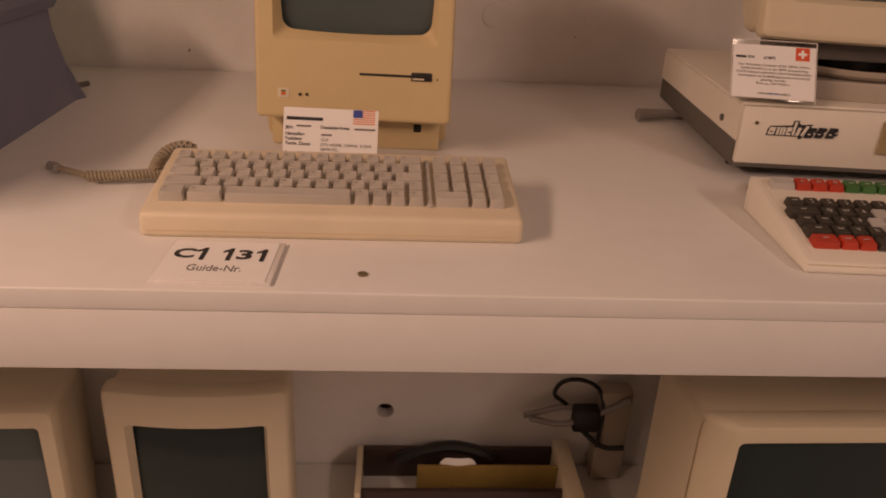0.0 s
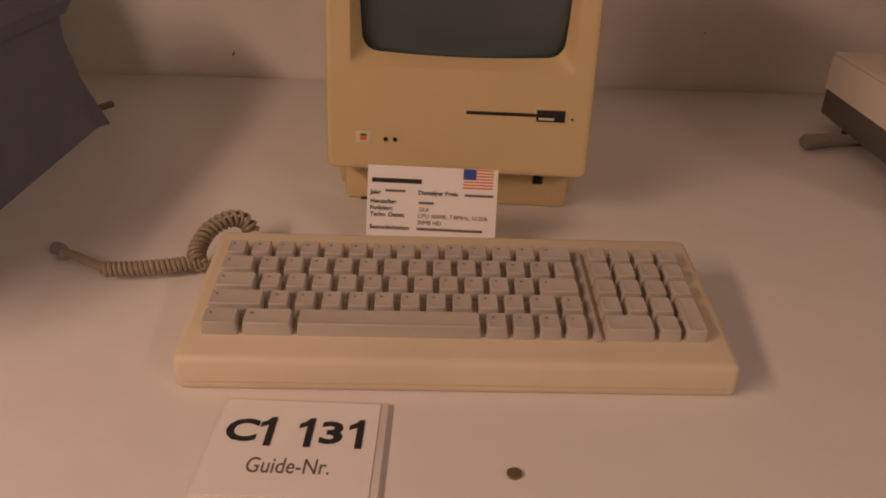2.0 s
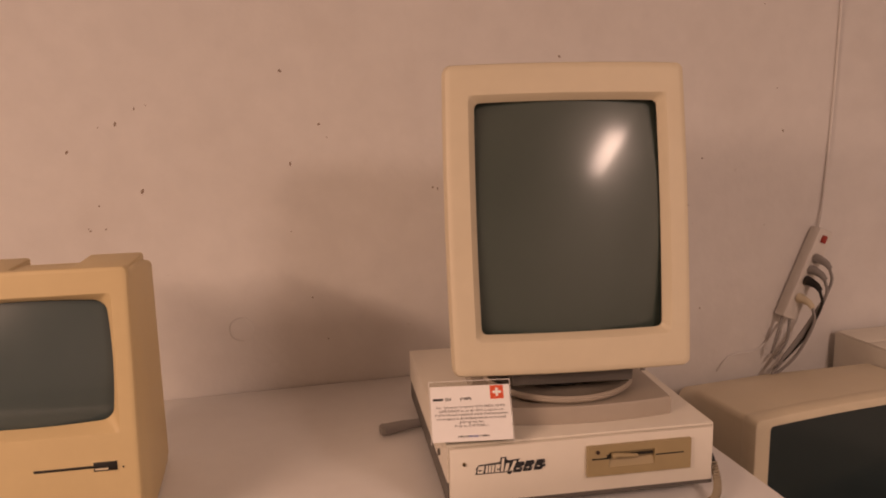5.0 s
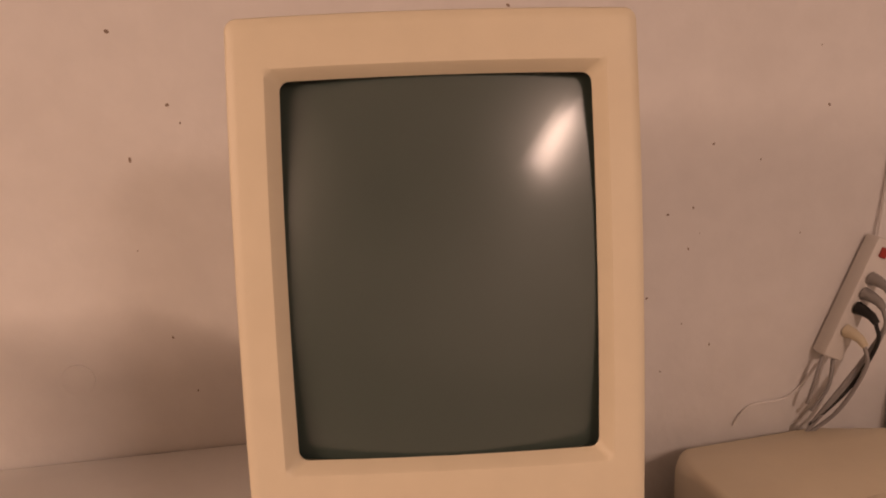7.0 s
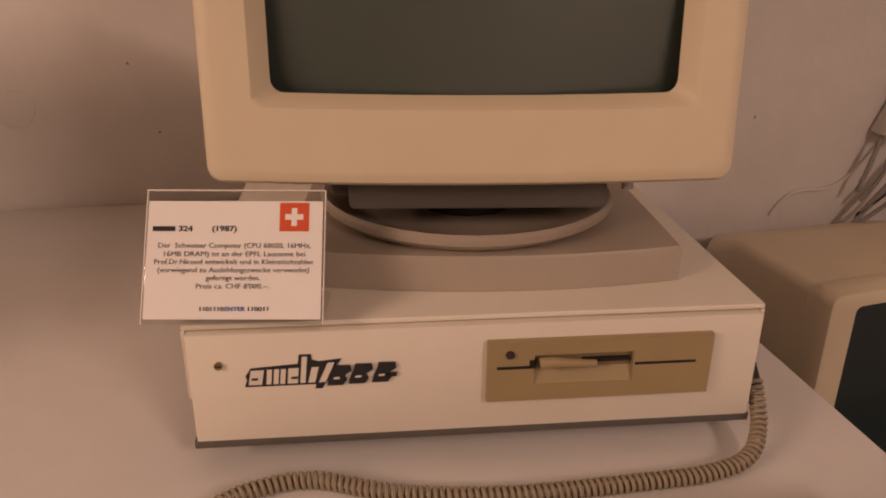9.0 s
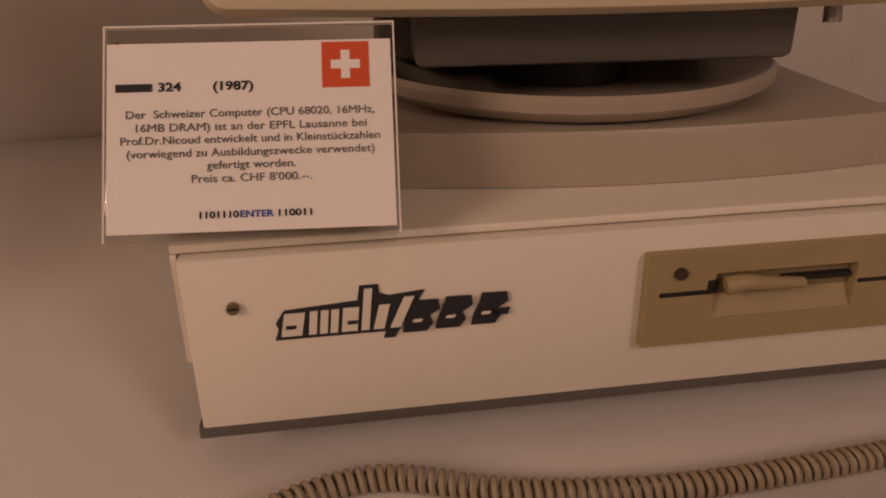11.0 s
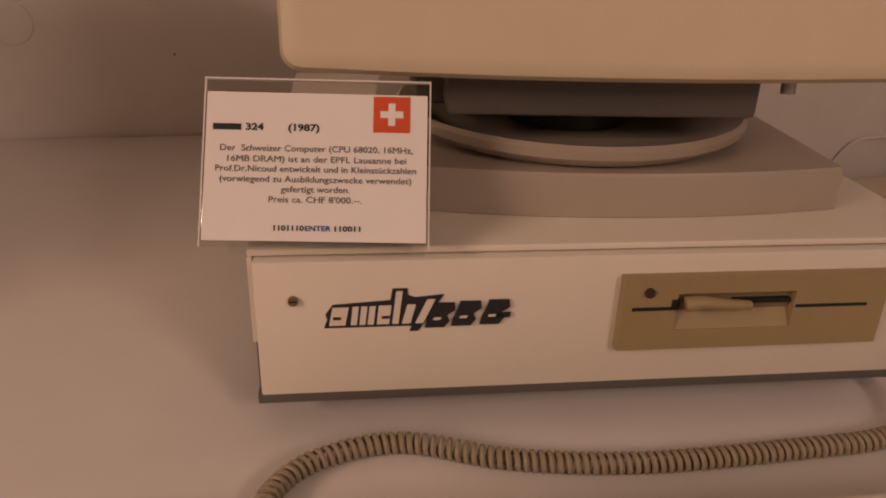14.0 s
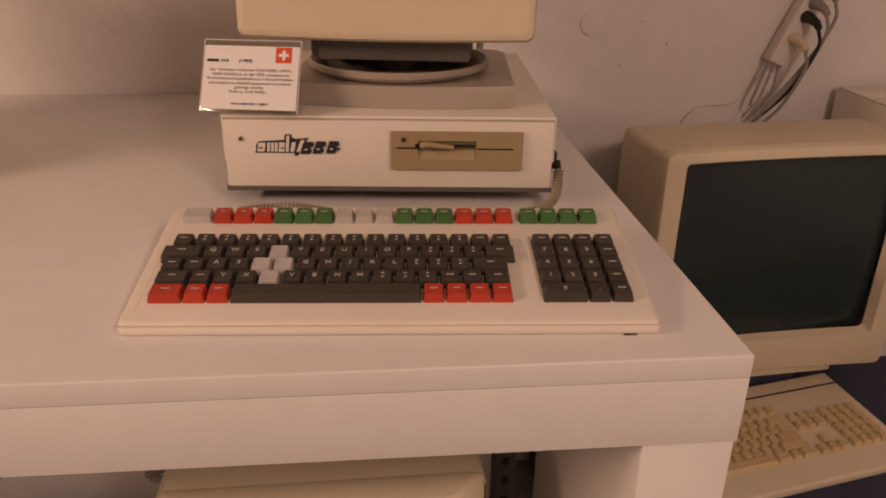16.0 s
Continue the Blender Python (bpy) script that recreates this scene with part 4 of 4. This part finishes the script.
# ---- under the table ----
def tube_monitor(name, m, w, h, d, screen, mat, label, tube_mat=None, frame_top=0.05, curve=0.0, back=0.7, taper=0.0):
    """A picture-tube monitor: bowed bezel, recessed glass and a tapering case; base centre of the front at the origin."""
    t = thing(name, m, label, "monitor")
    sw, sh, sz = screen
    cz = h / 2 + 0.012
    rings = [rim(w - 0.01, h - 0.01, 0.012, 0.04, 0, cz), rim(w, h, 0.014, 0.03, 0, cz), rim(w, h, 0.014, 0.010, 0, cz), rim(w - 0.006, h - 0.006, 0.012, 0.001, 0, cz), rim(w - 0.014, h - 0.014, 0.010, -0.001, 0, cz),
             rim(sw + 0.014, sh + 0.014, 0.008, -0.001, 0, sz), rim(sw, sh, 0.010, 0.016, 0, sz)]
    for k, ring in enumerate(rings):
        for p in ring:
            if taper and k < 5:
                p.x *= 1 + taper * max(0.0, p.y) / 0.04
            p.y += curve * (2 * p.x / w) ** 2
    part("front_bezel", loft(rings), mat, t)
    part("screen", dome(sw + 0.006, sh + 0.006, 0.014, 0.028 + curve * 0.3, 0, sz, 0.012), tube_mat or M_TUBEDARK, t, "dark glass picture tube")
    side = w * (1 + taper)
    rear = [rim(side - 0.012, h - 0.012, 0.012, 0.027 + min(0.0, curve), 0, cz), rim(side - 0.014, h - 0.014, 0.014, d * 0.5, 0, cz), rim(w * back, h * 0.74, 0.03, d * 0.93, 0, cz - 0.01), rim(w * back - 0.04, h * 0.7, 0.02, d, 0, cz - 0.01)]
    part("rear_case", loft(rear, False, True), mat, t)
    part("foot", box(-w * 0.36, w * 0.36, 0.03, d * 0.8, 0.0, 0.02, 0.004), mat, t)
    return t


tube_monitor("monitor", pose(-0.262, 0.947, 0.22, 0, 0, 0), 0.279, 0.322, 0.24, (0.199, 0.225, 0.1555), M_CREAM, "cream monitor with a bowed bezel on the lower shelf", curve=0.016, tube_mat=M_TUBEDARK)
tube_monitor("monitor", pose(-0.606, 0.947, 0.22, 0, 0, 2), 0.275, 0.288, 0.24, (0.215, 0.215, 0.1565), M_CREAM, "cream square monitor with a grey screen on the lower shelf", tube_mat=M_TUBE)
tube_monitor("monitor", pose(0.610, 0.750, 0.22, 0, 0, 1), 0.300, 0.425, 0.35, (0.262, 0.33, 0.240), M_CREAM, taper=0.24, label="large beige monitor with a dark screen under the table")


def open_crate():
    t = thing("open_crate", pose(0.170, 1.05, 0.22), "dark open crate with boards and a cardboard edge", "crate")
    part("front_board", box(-0.185, 0.185, 0.0, 0.012, 0.0, 0.060, 0.002), M_BROWN, t)
    part("rear_board", box(-0.185, 0.185, 0.11, 0.122, 0.0, 0.066, 0.002), M_BROWN, t)
    part("yellow_board", box(-0.085, 0.175, 0.05, 0.058, 0.0, 0.074, 0.002), M_YELLOW, t, "dull yellow board")
    part("side_board", box(0.176, 0.205, -0.06, 0.12, 0.0, 0.084, 0.002), M_CREAM, t, "beige upright side")
    part("side_board", box(-0.197, -0.186, -0.01, 0.12, 0.0, 0.066, 0.002), M_CREAM, t)
    part("strap", tube(smooth_path([(-0.12, 0.09, 0.060), (-0.07, 0.09, 0.080), (-0.02, 0.09, 0.090), (0.03, 0.09, 0.078), (0.055, 0.09, 0.062)]), 0.011), M_BLACK, t, "black arched handle strap")
    part("crumpled_sheet", dome(0.07, 0.05, 0.02, 0.07, -0.01, 0.06, 0.02, 6), M_PAPER, t, "pale crumpled sheet")


open_crate()


def tangle():
    t = thing("cable_tangle", pose(0.395, 1.12, 0.190), "tangle of grey and black cables on the lower shelf", "cables")
    part("black_loop", tube(smooth_path([(-0.03, 0.05, 0.195), (-0.058, 0.04, 0.225), (-0.045, 0.04, 0.252), (-0.01, 0.04, 0.256), (0.025, 0.04, 0.235), (0.035, 0.03, 0.195), (0.03, 0.02, 0.12)]), 0.0042), M_BLACK, t)
    part("grey_cable", tube(smooth_path([(-0.10, 0.04, 0.17), (-0.04, 0.03, 0.165), (0.02, 0.03, 0.185), (0.08, 0.02, 0.225)]), 0.006), M_CABLEGREY, t)
    part("grey_cable", tube(smooth_path([(-0.11, 0.05, 0.168), (-0.03, 0.05, 0.19), (0.03, 0.05, 0.17), (0.07, 0.04, 0.16)]), 0.006), M_CABLEGREY, t)
    part("plug_block", box(-0.02, 0.03, 0.02, 0.05, 0.150, 0.200, 0.006), M_BLACK, t)
    part("black_cable", tube(smooth_path([(0.0, 0.03, 0.15), (0.04, 0.02, 0.12), (0.08, 0.01, 0.125)]), 0.005), M_BLACK, t)
    part("grey_block", box(0.03, 0.09, 0.03, 0.07, 0.0305, 0.235, 0.006), M_STAND, t)


tangle()


def perforated_rail():
    t = thing("perforated_rail", pose(0.875, 1.10, 0.22), "dark perforated metal shelf upright under the table", "rail")
    part("rail", box(-0.018, 0.018, 0.0, 0.03, 0.0, 0.585, 0.001), M_GREYMETAL, t)
    for k in range(14):
        part("hole", box(-0.006, 0.006, -0.0008, 0.002, 0.02 + 0.04 * k, 0.034 + 0.04 * k), M_BLACK, t)


perforated_rail()


# ---- low side table with monitor and keyboard ----
LOW = 0.40


def side_table():
    t = thing("side_table", pose(0, 0, 0), "dark low side table beside the display table", "table")
    part("tabletop", box(1.01, 2.2, 0.75, WALL - 0.01, LOW - 0.03, LOW, 0.002), M_BLUE, t)
    for x in (1.03, 2.13):
        for y in (0.78, 1.52):
            part("leg", box(x, x + 0.05, y, y + 0.05, 0, LOW - 0.0305, 0.002), M_GREYMETAL, t)


side_table()
m2 = tube_monitor("monitor", pose(1.345, 1.215, LOW + 0.068, 0, 0, 5), 0.47, 0.415, 0.34, (0.386, 0.318, 0.243), M_CREAM, "cream monitor with a black screen on the low table", curve=-0.01)
for ob in m2.children:
    if ob.name.startswith("foot"):
        ob.location.z = -0.02
part("tilt_foot", box(-0.11, 0.11, 0.04, 0.26, -0.0675, 0.0, 0.012), M_BLUE, m2, "dark blue-black tilting foot")


def cream_keyboard():
    w, d, hf, hb = 0.47, 0.232, 0.016, 0.036
    t = thing("keyboard", pose(1.100, 0.948, LOW, 0, 0, 12), "cream keyboard with yellowed keys on the low table", "keyboard")
    slope = math.degrees(math.atan2(hb - hf, d))
    part("body", wedge(w, d, hf, hb, 0.005), M_CREAM, t)
    part("groove", box(0.004, w - 0.004, d - 0.034, d - 0.031, hb - 0.006, hb - 0.0015), M_GAP, t)
    u = 0.01905
    origin = Matrix.Translation((0.014, d - 0.062, hf + (hb - hf) * (d - 0.062) / d))
    for x0, n in ((0, 1), (2, 4), (6.5, 4), (11, 4)):
        for k in range(n):
            key(t, x0 + k, 0, 1, 1, M_KEYCREAM, origin, slope, 0.008)
    rows = [[1] * 13 + [2], [1.5] + [1] * 12 + [1.5], [1.75] + [1] * 11 + [2.25], [2.25] + [1] * 10 + [2.75], [1.5, 1, 1.5, 7, 1.5, 1, 1.5]]
    for v, row in enumerate(rows):
        x = 0.0
        for k in row:
            key(t, x, v + 1.4, k, 1, M_KEYCREAM, origin, slope, 0.008)
            x += k
    for v in (1.4, 2.4):
        for k in range(3):
            key(t, 15.4 + k, v, 1, 1, M_KEYCREAM, origin, slope, 0.008)
    for k, v in ((0, 5.4), (1, 5.4), (2, 5.4), (1, 4.4)):
        key(t, 15.4 + k, v, 1, 1, M_KEYCREAM, origin, slope, 0.008)
    for v in range(5):
        for k in range(4):
            key(t, 18.8 + k, v + 1.4, 1, 1, M_KEYCREAM, origin, slope, 0.008)


cream_keyboard()


# ---- power strip on the wall ----
def power_strip():
    t = thing("power_strip", pose(1.456, WALL - 0.003, 0.957, 0, 23, 0), "white wall-mounted power strip with plugs and a red switch", "power strip")
    part("body", box(-0.020, 0.020, -0.034, 0.0, 0.0, 0.222, 0.005), M_STRIP, t)
    part("switch", box(-0.007, 0.007, -0.038, -0.033, 0.190, 0.208, 0.002), M_SWITCH, t, "dark red rocker switch")
    def plug(z, mat, cable_mat, sag):
        p = part("plug", tube([(0.0, -0.034, z), (0.004, -0.045, z), (0.009, -0.062, z - 0.004), (0.016, -0.071, z - 0.012)], lambda f: 0.0118 - 0.006 * f, 14), mat, t)
        part("cable", tube(smooth_path([(0.016, -0.069, z - 0.012), (0.034, -0.072, z - 0.045), (0.038, -0.055, z - 0.13), (0.01, -0.04, z - 0.20 - sag)]), 0.0034), cable_mat, p)
    plug(0.152, M_CABLEGREY, M_CABLEGREY, 0.08)
    plug(0.124, M_CABLEGREY, M_CABLEGREY, 0.06)
    plug(0.097, M_BLACK, M_BLACK, 0.02)
    plug(0.054, M_CREAM, M_CABLEGREY, 0.0)
    part("hanging_cord", tube(smooth_path([(-0.01, -0.02, 0.0), (-0.012, -0.03, -0.04), (-0.005, -0.03, -0.09)]), 0.003), M_CABLEGREY, t)
    part("hanging_cord", tube(smooth_path([(0.012, -0.02, 0.0), (0.02, -0.03, -0.05), (0.008, -0.03, -0.1)]), 0.003), M_CABLEGREY, t)


power_strip()
wall_cable = part("power_cable", tube(smooth_path([(1.296, WALL - 0.004, 0.835), (1.311, WALL - 0.004, 0.857), (1.334, WALL - 0.004, 0.871), (1.391, WALL - 0.004, 0.876), (1.425, WALL - 0.004, 0.900), (1.440, WALL - 0.02, 0.945)]), 0.0026), M_WALL)
tagged(wall_cable, "pale cord running along the wall from the power strip", "cable")
rising_cord = part("supply_cord", tube(smooth_path([(1.541, WALL - 0.012, 1.158), (1.552, WALL - 0.006, 1.25), (1.561, WALL - 0.005, 1.42), (1.566, WALL - 0.005, 1.75), (1.568, WALL - 0.005, 2.60)]), 0.003), M_WALL)
tagged(rising_cord, "painted-over supply cord rising up the wall to the ceiling", "cable")


def carton():
    t = thing("carton", pose(1.60, 1.37, LOW), "plain white carton behind the monitor on the low table", "box")
    part("body", box(0, 0.36, 0, 0.20, 0, 0.507, 0.003), M_OFFWHITE, t)
    part("lid_flap", box(0.002, 0.358, 0.002, 0.099, 0.5075, 0.5105, 0.001), M_OFFWHITE, t)
    part("lid_flap", box(0.002, 0.358, 0.101, 0.198, 0.5075, 0.5105, 0.001), M_OFFWHITE, t)


carton()


# ---- wall marks ----
for x, z in ((0.225, 1.031), (1.094, 1.029)):
    tagged(part("wall_plug_cap", loft([[Vector((x + r * math.cos(2 * math.pi * k / 28), y, z + r * math.sin(2 * math.pi * k / 28))) for k in range(28)] for r, y in ((0.024, WALL), (0.0235, WALL - 0.0032), (0.0205, WALL - 0.0040))], False, True), M_WALL), "painted-over round cap set in the wall", "cap")
specks = bmesh.new()
rng = random.Random(5)
spots = [(-0.354, 1.306, 0.0042), (0.062, 1.313, 0.0044), (-0.293, 1.218, 0.0026), (-0.016, 1.289, 0.002), (-0.035, 1.243, 0.0022), (-0.008, 1.245, 0.0022), (-0.452, 1.052, 0.0024),
         (-0.405, 1.049, 0.0018), (0.684, 1.125, 0.0018), (0.621, 1.297, 0.0022), (-0.493, 1.272, 0.0018), (-0.294, 1.427, 0.0034), (0.025, 1.439, 0.0036), (-0.062, 1.390, 0.0034),
         (0.411, 1.404, 0.0016), (0.895, 1.556, 0.003), (0.631, 1.294, 0.002), (0.060, 1.466, 0.0022), (-0.038, 1.247, 0.0016), (0.327, 1.532, 0.0036), (0.396, 1.430, 0.003),
         (0.337, 1.355, 0.0034), (1.437, 1.390, 0.0028), (1.235, 1.335, 0.0024), (1.204, 1.232, 0.0022), (1.160, 1.223, 0.0024), (1.198, 1.163, 0.0022), (0.367, 1.085, 0.002),
         (0.395, 0.996, 0.0018), (1.244, 0.991, 0.0022), (1.127, 1.083, 0.0024), (1.155, 0.950, 0.002), (-0.386, 0.938, 0.0032)]
spots += [(rng.uniform(-0.7, 1.5), rng.uniform(1.0, 1.9), rng.uniform(0.0006, 0.0016)) for _ in range(30)]
for x, z, r in spots:
    a = rng.uniform(0, math.pi)
    pts = [(x + r * (math.cos(a) * 1.0 * math.cos(f) - math.sin(a) * 0.6 * math.sin(f)), z + r * 1.3 * (math.sin(a) * math.cos(f) + math.cos(a) * 0.6 * math.sin(f))) for f in (k * math.pi / 3.5 for k in range(7))]
    plate(pts, WALL - 0.0008, 0.0007, specks)
tagged(part("wall_specks", specks, M_SPECK, smooth=False), "small brown specks on the white wall", "specks", "", "stuff")
